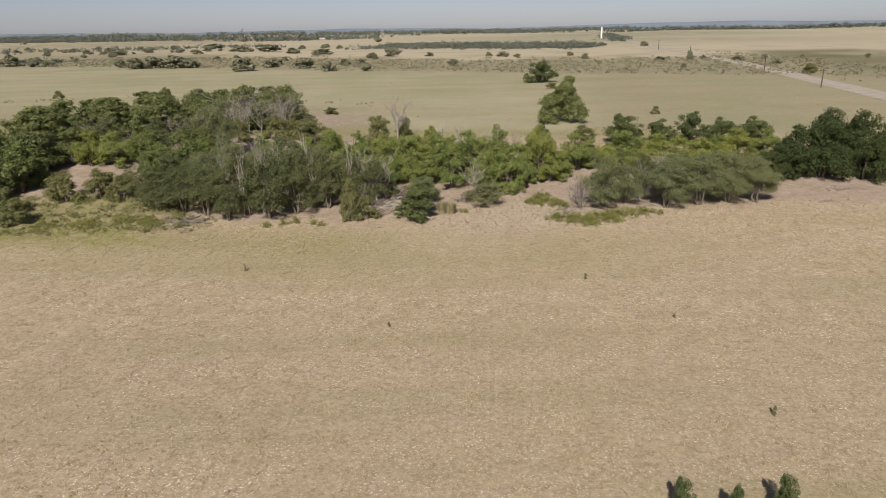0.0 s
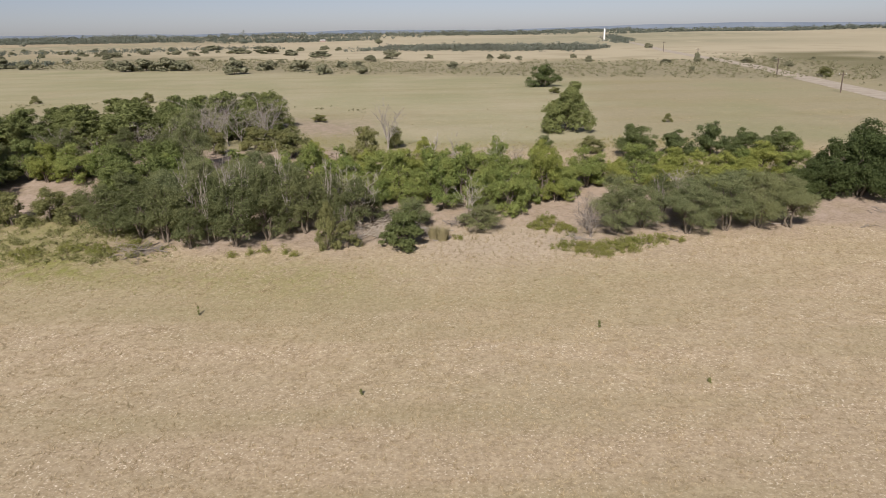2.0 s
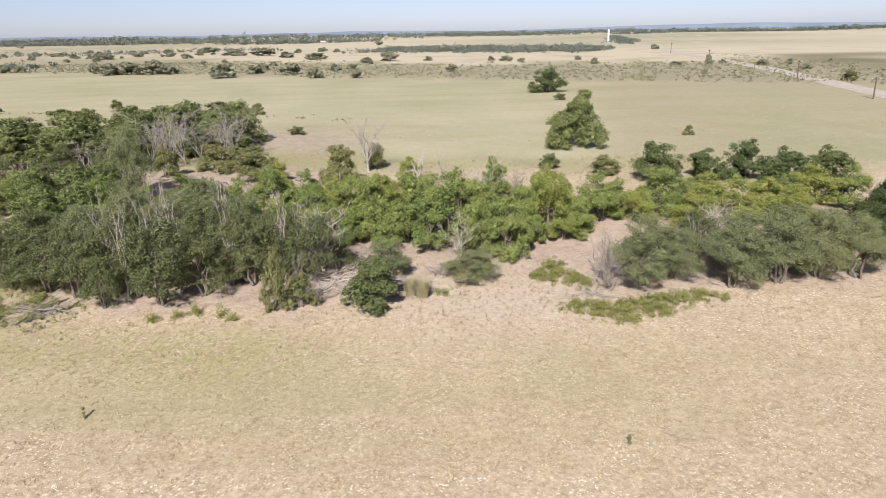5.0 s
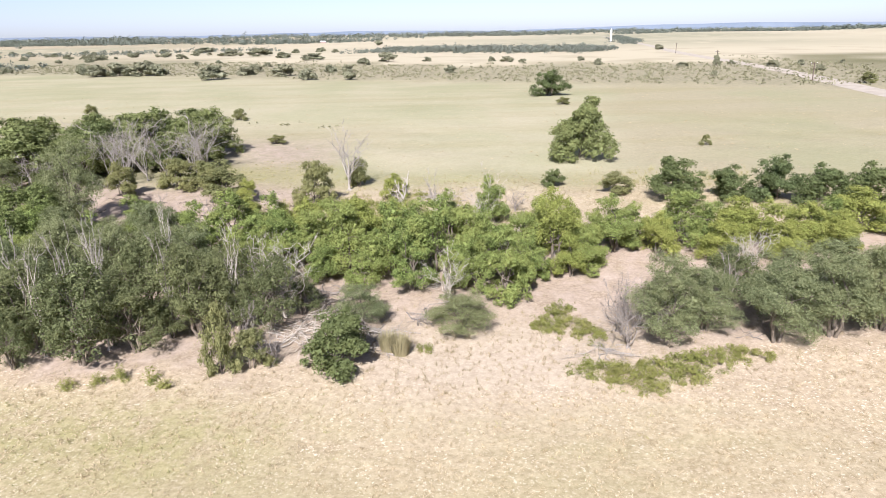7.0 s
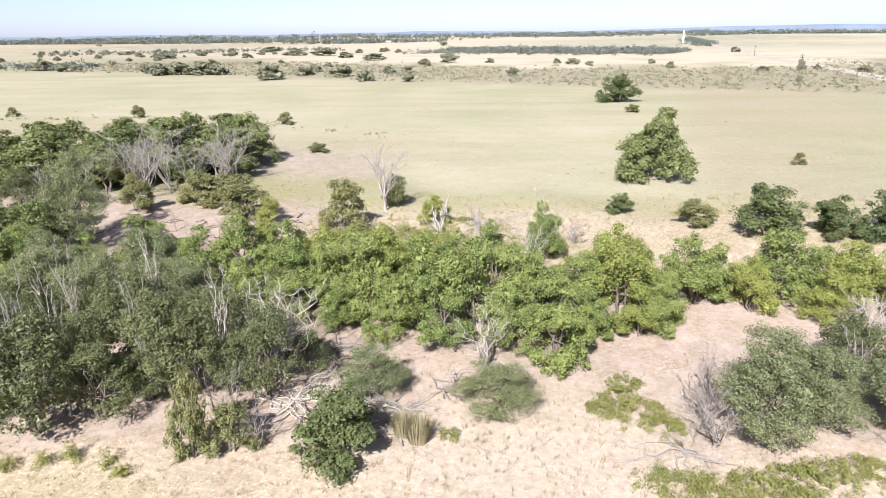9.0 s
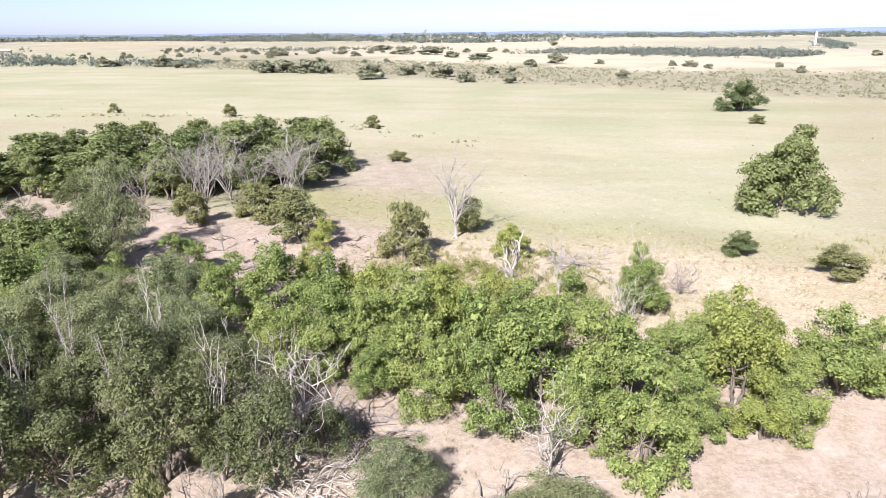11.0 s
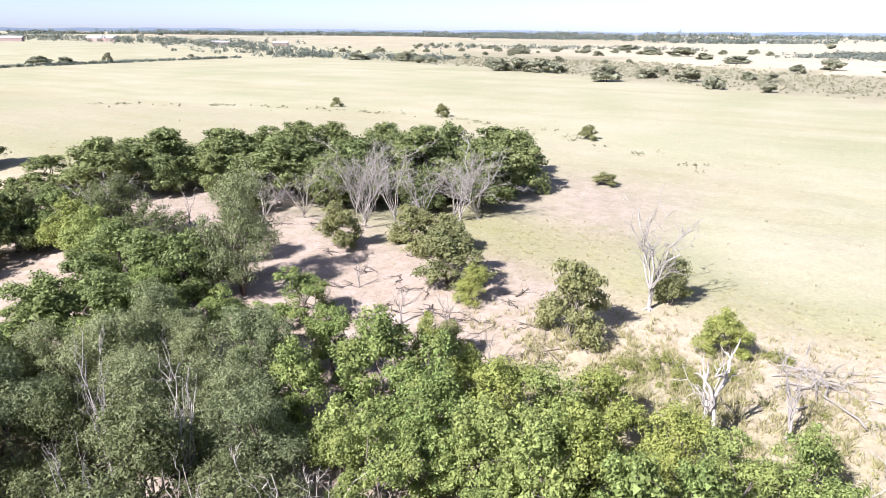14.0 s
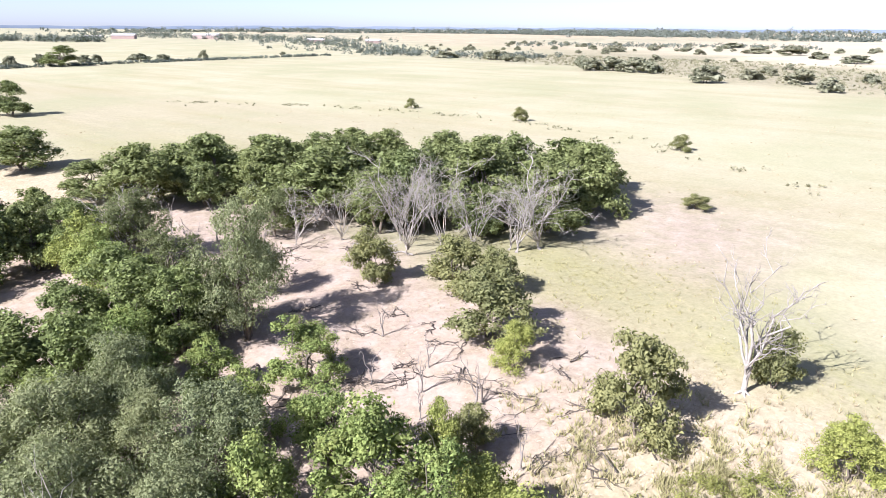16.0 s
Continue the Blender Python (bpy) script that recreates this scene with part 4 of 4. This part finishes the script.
deadwood("fallen_tree", 73, -5.0, 77.6, 2.4, 8, 0.07, M_LITTER, "dark gnarled roots and branches on the creek's soil", 0.3)
deadwood("brush_pile", 67, 4.0, 77.4, 1.8, 6, 0.05, M_DEAD, "fallen pale branches on bare soil", 0.35)
deadwood("fallen_tree", 68, -34.0, 106.0, 2.6, 6, 0.07, M_DEAD, "bleached fallen tree at the grove's edge", 0.3)
deadwood("fallen_tree", 69, -5.2, 79.2, 2.0, 7, 0.05, M_GREY_TWIG, "tangled dead branches in the creek bed", 0.3)
rng = np.random.default_rng(70)
for k in range(34):
    deadwood("fallen_branch", 100 + k, rng.uniform(-27, -8), rng.uniform(90, 102), rng.uniform(0.6, 1.6), 2, 0.045, M_LITTER, "dark fallen branch on bare soil", 0.15)
for k in range(16):
    deadwood("fallen_branch", 140 + k, rng.uniform(-52, -30), rng.uniform(95, 106), rng.uniform(0.6, 1.5), 2, 0.045, M_LITTER, "dark fallen branch near the grove", 0.15)
for k in range(10):
    deadwood("fallen_branch", 180 + k, rng.uniform(-46, -36), rng.uniform(80, 86), rng.uniform(0.8, 1.8), 2, 0.05, M_LITTER, "dark fallen branch in the western opening", 0.15)
for k in range(12):
    deadwood("fallen_branch", 160 + k, rng.uniform(20, 50), rng.uniform(73, 79), rng.uniform(0.8, 1.8), 2, 0.035, M_GREY_TWIG, "thin fallen branch under the trees", 0.2)
plant_dead("dead_sapling", "thin bare dead sapling standing on bare soil", "dead tree", "dead saplings", [
    (-22.6, 92.6, 2.6, 0.7), (-21.0, 93.6, 2.0, 0.6), (-18.6, 94.6, 2.4, 0.8), (-15.8, 95.2, 2.6, 0.9), (-17.2, 93.0, 1.8, 0.6), (-14.0, 92.0, 2.8, 0.8), (-11.6, 92.8, 2.8, 0.7), (-36.8, 99.0, 2.6, 0.8),
    (-39.4, 97.2, 2.8, 0.9), (-43.4, 97.0, 3.6, 1.2), (-45.4, 100.2, 3.4, 1.0), (-40.4, 101.0, 3.0, 1.0), (-47.8, 97.4, 3.4, 1.2), (-50.2, 99.0, 3.0, 1.0), (-42.0, 94.6, 3.2, 1.1), (-44.6, 97.6, 2.6, 0.9), (-19.8, 96.4, 1.8, 0.7), (-24.2, 97.4, 2.4, 0.8)], 3, 1.0, M_GREY_TWIG, variants=3, twigs=4)



def reed_clump(seed, x, y, r, tall):
    """A dense upright clump of long arching blades."""
    rng = np.random.default_rng(seed)
    n = 900
    a, d = rng.uniform(0, 6.283, n), np.sqrt(rng.uniform(0, 1, n)) * r
    foot = np.stack([np.cos(a) * d, np.sin(a) * d, np.full(n, -0.03)], 1)
    up = tall * rng.uniform(0.6, 1.1, n)
    out = np.stack([np.cos(a), np.sin(a)], 1) * (0.25 + 0.5 * d / r)[:, None] * rng.uniform(0.3, 1.0, (n, 1))
    tip = foot + np.stack([out[:, 0] * up * 0.6, out[:, 1] * up * 0.6, up], 1)
    side = np.stack([-np.sin(a), np.cos(a), np.zeros(n)], 1) * 0.022
    v = np.stack([foot - side, foot + side, tip], 1).reshape(-1, 3)
    me = mesh_from("reed_clump", v, np.arange(n * 3).reshape(n, 3), False)
    me.materials.append(M_REED)
    ob = new("reed_clump", me)
    ob.location = (x, y, spot(x, y))
    tagged(ob, "upright clump of yellow-green reedy grass beside a bush", "grass clump", "reedy clumps")


M_REED = leaf_material("reed_blades", (0.22, 0.195, 0.10), (0.40, 0.35, 0.20), (0.42, 0.35, 0.21), 0.3)
reed_clump(401, 0.5, 70.8, 0.45, 1.3)
reed_clump(402, -0.3, 71.3, 0.4, 1.2)

# ---- shrubs of the scrubland ----
FAR_LABEL = "dark olive shrub in the sage scrub"
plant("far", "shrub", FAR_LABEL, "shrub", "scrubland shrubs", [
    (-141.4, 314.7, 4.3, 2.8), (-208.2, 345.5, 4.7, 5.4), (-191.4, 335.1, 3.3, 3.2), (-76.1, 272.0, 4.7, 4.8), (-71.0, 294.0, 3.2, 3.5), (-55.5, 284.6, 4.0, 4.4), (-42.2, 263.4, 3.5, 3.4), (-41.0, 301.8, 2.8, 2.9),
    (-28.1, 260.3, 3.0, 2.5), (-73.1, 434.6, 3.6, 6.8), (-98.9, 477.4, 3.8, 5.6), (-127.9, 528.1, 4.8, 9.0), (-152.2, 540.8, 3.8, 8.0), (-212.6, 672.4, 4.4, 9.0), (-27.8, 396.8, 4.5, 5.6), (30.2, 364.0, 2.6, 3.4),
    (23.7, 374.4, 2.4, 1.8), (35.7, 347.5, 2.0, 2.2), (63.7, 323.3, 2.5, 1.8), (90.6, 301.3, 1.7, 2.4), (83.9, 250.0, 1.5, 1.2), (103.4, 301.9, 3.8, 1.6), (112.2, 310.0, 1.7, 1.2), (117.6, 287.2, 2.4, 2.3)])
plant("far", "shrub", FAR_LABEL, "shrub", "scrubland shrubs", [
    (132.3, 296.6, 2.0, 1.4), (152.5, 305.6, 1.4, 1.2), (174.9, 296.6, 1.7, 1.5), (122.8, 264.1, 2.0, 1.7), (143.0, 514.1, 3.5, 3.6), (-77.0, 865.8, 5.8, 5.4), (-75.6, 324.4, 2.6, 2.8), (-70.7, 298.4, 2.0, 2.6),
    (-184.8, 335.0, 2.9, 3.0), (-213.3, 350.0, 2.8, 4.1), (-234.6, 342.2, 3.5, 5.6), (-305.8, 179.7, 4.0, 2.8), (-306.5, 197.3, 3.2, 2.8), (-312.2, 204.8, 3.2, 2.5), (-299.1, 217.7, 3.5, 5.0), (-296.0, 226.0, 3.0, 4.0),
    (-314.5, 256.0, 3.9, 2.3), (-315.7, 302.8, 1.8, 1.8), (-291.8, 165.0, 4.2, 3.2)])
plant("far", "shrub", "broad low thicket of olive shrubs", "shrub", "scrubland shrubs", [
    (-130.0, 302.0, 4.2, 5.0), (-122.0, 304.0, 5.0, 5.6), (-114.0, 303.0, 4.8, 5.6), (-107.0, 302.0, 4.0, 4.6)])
plant("elm", "field_tree", "tall dark tree by the far hedge", "tree", "lone trees", [(-287.3, 181.1, 8.2, 7.0)])
rows = []
rng = np.random.default_rng(81)
while len(rows) < 90:
    x, y = rng.uniform(-420, 120), rng.uniform(255, 700)
    d = y + 0.45 * x - 262 - max(0, -x - 200) * 0.2
    if d > 0 and (x < -60 or y < 420) and rng.uniform(0, 1) < (0.9 if x < -110 else 0.25):
        s = rng.uniform(0.6, 1.3)
        rows.append((x, y, 2.6 * s, 2.6 * s))
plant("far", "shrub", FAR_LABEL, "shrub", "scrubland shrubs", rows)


def clumps(label, seed, x, y, tall, wide, leaf, per, mat, name="brush"):
    """Many small far plants as one stuff object, made of coarse leaf sprays."""
    rng = np.random.default_rng(seed)
    n = len(x)
    c = np.stack([x, y, height(x, y) + tall * 0.45], 1)
    c = np.repeat(c, 3, 0) + rng.normal(0, 1, (n * 3, 3)) * np.stack([np.repeat(wide * 0.45, 3), np.repeat(wide * 0.45, 3), np.repeat(tall * 0.16, 3)], 1)
    out = rng.normal(0, 0.5, c.shape) + np.array([0, 0, 0.5])
    v = leaves_mesh(name, rng, c, np.repeat(tall * 0.42, 3), out, per, leaf, leaf * 0.6, 0.9)
    v.materials.append(mat)
    tagged(new(name, v), label, "brush", kind="stuff")


M_SAGE = leaf_material("sage", (0.150, 0.143, 0.081), (0.280, 0.260, 0.159), (0.260, 0.234, 0.130), 0.1)
gx, gy = scatter(82, 16000, -230, 150, 175, 420, lambda x, y: np.clip(masks(x, y)["scrub"], 0, 1) * np.clip(0.55 + 0.4 * wave(x, y, 58, 20), 0, 1))
u = np.random.default_rng(83).uniform(0.6, 1.3, len(gx))
clumps("grey sage scrub over dry ground", 84, gx, gy, 0.65 * u, 0.8 * u, 0.55, 4, M_SAGE)
gx, gy = scatter(85, 3600, -140, -15, 118, 178, lambda x, y: np.clip(0.35 + 1.2 * wave(x, y, 63, 9), 0, 1) * np.exp(-((y - 168 + 0.016 * (x + 75) ** 2 * 0.35) / 2.2) ** 2))
u = np.random.default_rng(86).uniform(0.5, 1.2, len(gx))
clumps("line of low weeds on an old terrace in the meadow", 87, gx, gy, 0.45 * u, 0.5 * u, 0.3, 4, M_SAGE)

gx, gy = scatter(88, 900, -14, 14, 88, 101, lambda x, y: np.exp(-((x + 1) / 8) ** 2 - ((y - 94) / 4) ** 2) * np.clip(0.3 + 0.9 * wave(x, y, 64, 3), 0, 1))
u = np.random.default_rng(89).uniform(0.5, 1.3, len(gx))
clumps("knee-high green weeds behind the thicket", 90, gx, gy, 0.55 * u, 0.5 * u, 0.11, 10, LEAF["weed"], "weeds")

gx, gy = scatter(92, 2600, -62, -23, 66, 79, lambda x, y: np.clip(0.45 + 0.7 * wave(x, y, 65, 4), 0, 1) * smooth(-22, -30, x))
u = np.random.default_rng(93).uniform(0.5, 1.3, len(gx))
clumps("rough olive weeds on the grassy west bank", 94, gx, gy, 0.5 * u, 0.6 * u, 0.16, 9, LEAF["olive"], "weeds")


def strip(label, seed, x0, y0, x1, y1, width, n, tall, wide, leaf, mat, name="far_trees"):
    rng = np.random.default_rng(seed)
    n = int(n * 1.3)
    t = rng.uniform(0, 1, n)
    off = rng.normal(0, 0.5, n) * width
    d = math.hypot(x1 - x0, y1 - y0)
    x = x0 + (x1 - x0) * t - (y1 - y0) / d * off
    y = y0 + (y1 - y0) * t + (x1 - x0) / d * off
    u = rng.uniform(0.55, 1.25, n)
    clumps(label, seed + 1, x, y, tall * u, wide * u, leaf * 1.05, 13, mat, name)


# distance haze is put into this leaf colour: lighter and greyer than near foliage
M_WOOD = leaf_material("hazed_far_woods", (0.075, 0.089, 0.072), (0.155, 0.168, 0.134), (0.170, 0.173, 0.134), 0.1)
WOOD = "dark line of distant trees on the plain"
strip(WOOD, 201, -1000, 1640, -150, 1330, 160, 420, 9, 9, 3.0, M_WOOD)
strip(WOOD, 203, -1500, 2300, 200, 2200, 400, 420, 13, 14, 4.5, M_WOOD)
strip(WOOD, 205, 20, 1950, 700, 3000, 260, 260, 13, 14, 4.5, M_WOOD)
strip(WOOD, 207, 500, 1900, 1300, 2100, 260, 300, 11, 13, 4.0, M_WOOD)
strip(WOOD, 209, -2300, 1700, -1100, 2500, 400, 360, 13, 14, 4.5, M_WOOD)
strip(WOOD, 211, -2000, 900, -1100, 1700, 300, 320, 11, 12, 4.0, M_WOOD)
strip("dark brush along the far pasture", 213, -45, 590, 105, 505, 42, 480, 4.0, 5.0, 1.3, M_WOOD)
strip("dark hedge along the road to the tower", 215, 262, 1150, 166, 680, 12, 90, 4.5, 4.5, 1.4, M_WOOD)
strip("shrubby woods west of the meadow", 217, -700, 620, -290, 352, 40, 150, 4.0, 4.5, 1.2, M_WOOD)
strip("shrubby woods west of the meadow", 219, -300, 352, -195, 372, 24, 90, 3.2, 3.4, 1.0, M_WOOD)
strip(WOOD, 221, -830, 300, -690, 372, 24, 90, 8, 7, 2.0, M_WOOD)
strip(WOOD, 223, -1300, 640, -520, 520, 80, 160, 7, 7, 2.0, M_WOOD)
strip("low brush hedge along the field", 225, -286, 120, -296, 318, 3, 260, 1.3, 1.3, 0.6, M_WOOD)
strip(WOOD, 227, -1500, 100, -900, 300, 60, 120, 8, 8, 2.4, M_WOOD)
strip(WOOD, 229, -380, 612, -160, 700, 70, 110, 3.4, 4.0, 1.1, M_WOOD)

# ---- road, poles, tower, houses ----
ROAD = ((72, 20), (84, 100), (93, 150), (97.5, 185), (112, 261), (128, 394), (137, 458), (170, 640), (262, 1250))
road_y = np.linspace(20, 1250, 320)
road_x = np.interp(road_y, [p[1] for p in ROAD], [p[0] for p in ROAD])
kern = np.ones(13) / 13
road_x = np.convolve(np.pad(road_x, 6, mode="edge"), kern, "valid")
offs = np.array([-3.5, -2.8, -1.2, 0, 1.2, 2.8, 3.5])
lift = np.array([0.02, 0.14, 0.17, 0.20, 0.17, 0.14, 0.02])
vx, vy = road_x[:, None] + offs[None], np.repeat(road_y[:, None], 7, 1)
vz = height(vx, vy) + lift[None]
idx = np.arange(vx.size).reshape(vx.shape)
faces = np.stack([idx[:-1, :-1], idx[:-1, 1:], idx[1:, 1:], idx[1:, :-1]], -1).reshape(-1, 4)
road_me = mesh_from("road", np.stack([vx, vy, vz], -1).reshape(-1, 3), faces)
road_me.materials.append(plain_material("pale_gravel", (0.31, 0.262, 0.20), (0.42, 0.36, 0.285), 0.4, 0.95))
tagged(new("road", road_me), "pale straight dirt road across the prairie", "road", kind="structure")


def utility_pole(x, y, h):
    root = new("utility_pole")
    root.location = (x, y, spot(x, y))
    t = Tubes()
    t.add([(0, 0, -0.5), (0, 0, h * 0.5), (0.03, 0, h)], (0.17, 0.14, 0.11), 8)
    part("shaft", t.mesh("shaft"), M_POLE, root)
    t = Tubes()
    t.add([(-0.9, 0.12, h - 0.45), (0, 0.12, h - 0.43), (0.9, 0.12, h - 0.45)], (0.07, 0.07, 0.07), 4)
    arm = part("crossarm", t.mesh("crossarm"), M_POLE, root)
    for dx in (-0.8, 0.8):
        t = Tubes()
        t.add([(dx, 0.12, h - 0.4), (dx, 0.12, h - 0.3), (dx, 0.12, h - 0.2)], (0.05, 0.06, 0.03), 6)
        part("insulator", t.mesh("insulator"), M_WHITE, arm)
    tagged(root, "weathered brown wooden utility pole beside the road", "utility pole", "utility poles")


for x, y, h in ((89.3, 168.1, 4.4), (99.3, 221.5, 5.1), (104.0, 303.4, 5.5), (130.2, 436.7, 5.6)):
    utility_pole(x, y, h)


def tower(x, y, h, r):
    root = new("storage_tower")
    root.location = (x, y, spot(x, y))
    t = Tubes()
    t.add([(0, 0, -0.5), (0, 0, h * 0.25), (0, 0, h * 0.5), (0, 0, h * 0.75), (0, 0, h)], (r, r, r, r, r), 20)
    part("shell", t.mesh("shell"), M_WHITE, root)
    t = Tubes()
    t.add([(0, 0, h - 0.02), (0, 0, h + 0.5), (0, 0, h + 1.0), (0, 0, h + 1.3)], (r * 1.04, r * 0.9, r * 0.5, 0.05), 20)
    part("dome", t.mesh("dome"), M_ROOF, root)
    tagged(root, "tall white round storage tower on the skyline", "tower")


tower(183, 838, 12.5, 0.9)


def shed(x, y, w, d, h, wall, turn, label):
    """A low gabled building with walls and an overhanging roof."""
    root = new("farm_building")
    root.location, root.rotation_euler = (x, y, spot(x, y)), (0, 0, radians(turn))
    a, b = w / 2, d / 2
    v = [(-a, -b, -0.3), (a, -b, -0.3), (a, b, -0.3), (-a, b, -0.3), (-a, -b, h), (a, -b, h), (a, b, h), (-a, b, h), (-a, 0, h * 1.45), (a, 0, h * 1.45)]
    me = bpy.data.meshes.new("wall")
    me.from_pydata(v, [], [(0, 1, 5, 4), (2, 3, 7, 6), (3, 0, 4, 8, 7), (1, 2, 6, 9, 5)])
    part("wall", me, wall, root)
    e = 0.4
    top, low = h * 1.45 + 0.08, h - 0.12
    me = bpy.data.meshes.new("roof")
    me.from_pydata([(-a - e, -b - e, low), (a + e, -b - e, low), (a + e, 0, top), (-a - e, 0, top), (a + e, b + e, low), (-a - e, b + e, low),
                    (-a - e, -b - e, low + 0.2), (a + e, -b - e, low + 0.2), (a + e, 0, top + 0.2), (-a - e, 0, top + 0.2), (a + e, b + e, low + 0.2), (-a - e, b + e, low + 0.2)], [],
                   [(0, 1, 2, 3), (3, 2, 4, 5), (6, 7, 8, 9), (9, 8, 10, 11), (0, 1, 7, 6), (5, 4, 10, 11), (0, 3, 9, 6), (3, 5, 11, 9), (1, 2, 8, 7), (2, 4, 10, 8)])
    part("roof", me, M_ROOF, root)
    tagged(root, label, "farm building", "farm buildings")


shed(-195, 1172, 8, 6, 2.2, M_BRICK, 10, "small dull red farmhouse with grey roof among far trees")
shed(-800, 545, 34, 12, 4.5, M_BRICK, 30, "long low red barn with a pale roof")
shed(-860, 470, 26, 12, 4.0, M_BRICK, 50, "long low red barn with a pale roof")
shed(-560, 520, 16, 8, 2.6, M_BRICK, 40, "low dull red farm shed with a grey roof")
shed(-505, 545, 14, 8, 2.6, M_BRICK, 40, "low dull red farm shed with a grey roof")
shed(-770, 395, 16, 9, 3.4, M_BRICK, 60, "low dull red farm shed with a grey roof")


# ---- skyline ----
ang = np.linspace(-100, 80, 400)
ridge = 20 + 7 * wave(ang * 10, ang * 0, 91, 260) + 3 * wave(ang * 10, ang * 0, 92, 60) + 6 * smooth(0, 30, ang)
R0 = 4700
bx, by = np.sin(np.radians(ang)) * R0, np.cos(np.radians(ang)) * R0
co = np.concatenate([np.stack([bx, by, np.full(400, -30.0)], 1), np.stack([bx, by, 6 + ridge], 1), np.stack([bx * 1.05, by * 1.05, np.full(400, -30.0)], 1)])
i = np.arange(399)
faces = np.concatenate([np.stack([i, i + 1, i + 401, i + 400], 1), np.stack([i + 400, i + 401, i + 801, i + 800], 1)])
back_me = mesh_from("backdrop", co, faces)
# blue-grey of the distance haze, painted into the ridge's base colour
back_me.materials.append(plain_material("hazed_far_ridge", (0.115, 0.14, 0.175), (0.15, 0.175, 0.21), 0.004, 1.0))
tagged(new("backdrop", back_me), "low wooded ridge on the horizon, haze painted in as blue-grey", "backdrop", kind="structure")

# ---- sapling tops in the near field ----
plant("dark", "sapling", "dark thin-leaved sapling in the mown field", "sapling", "field saplings", [(9.7, 24.4, 2.2, 0.6), (11.8, 24.0, 2.2, 0.4), (14.1, 24.5, 2.2, 0.6)], 2)
for k, (x, y) in enumerate(((16.2, 45.7), (17.4, 32.7), (11.3, 53.1), (-4.1, 44.8), (-17.2, 56.0))):
    weed_patch(300 + k, [(x, y, 0.07)], "small dark weed standing alone in the mown field", LEAF["olive"])
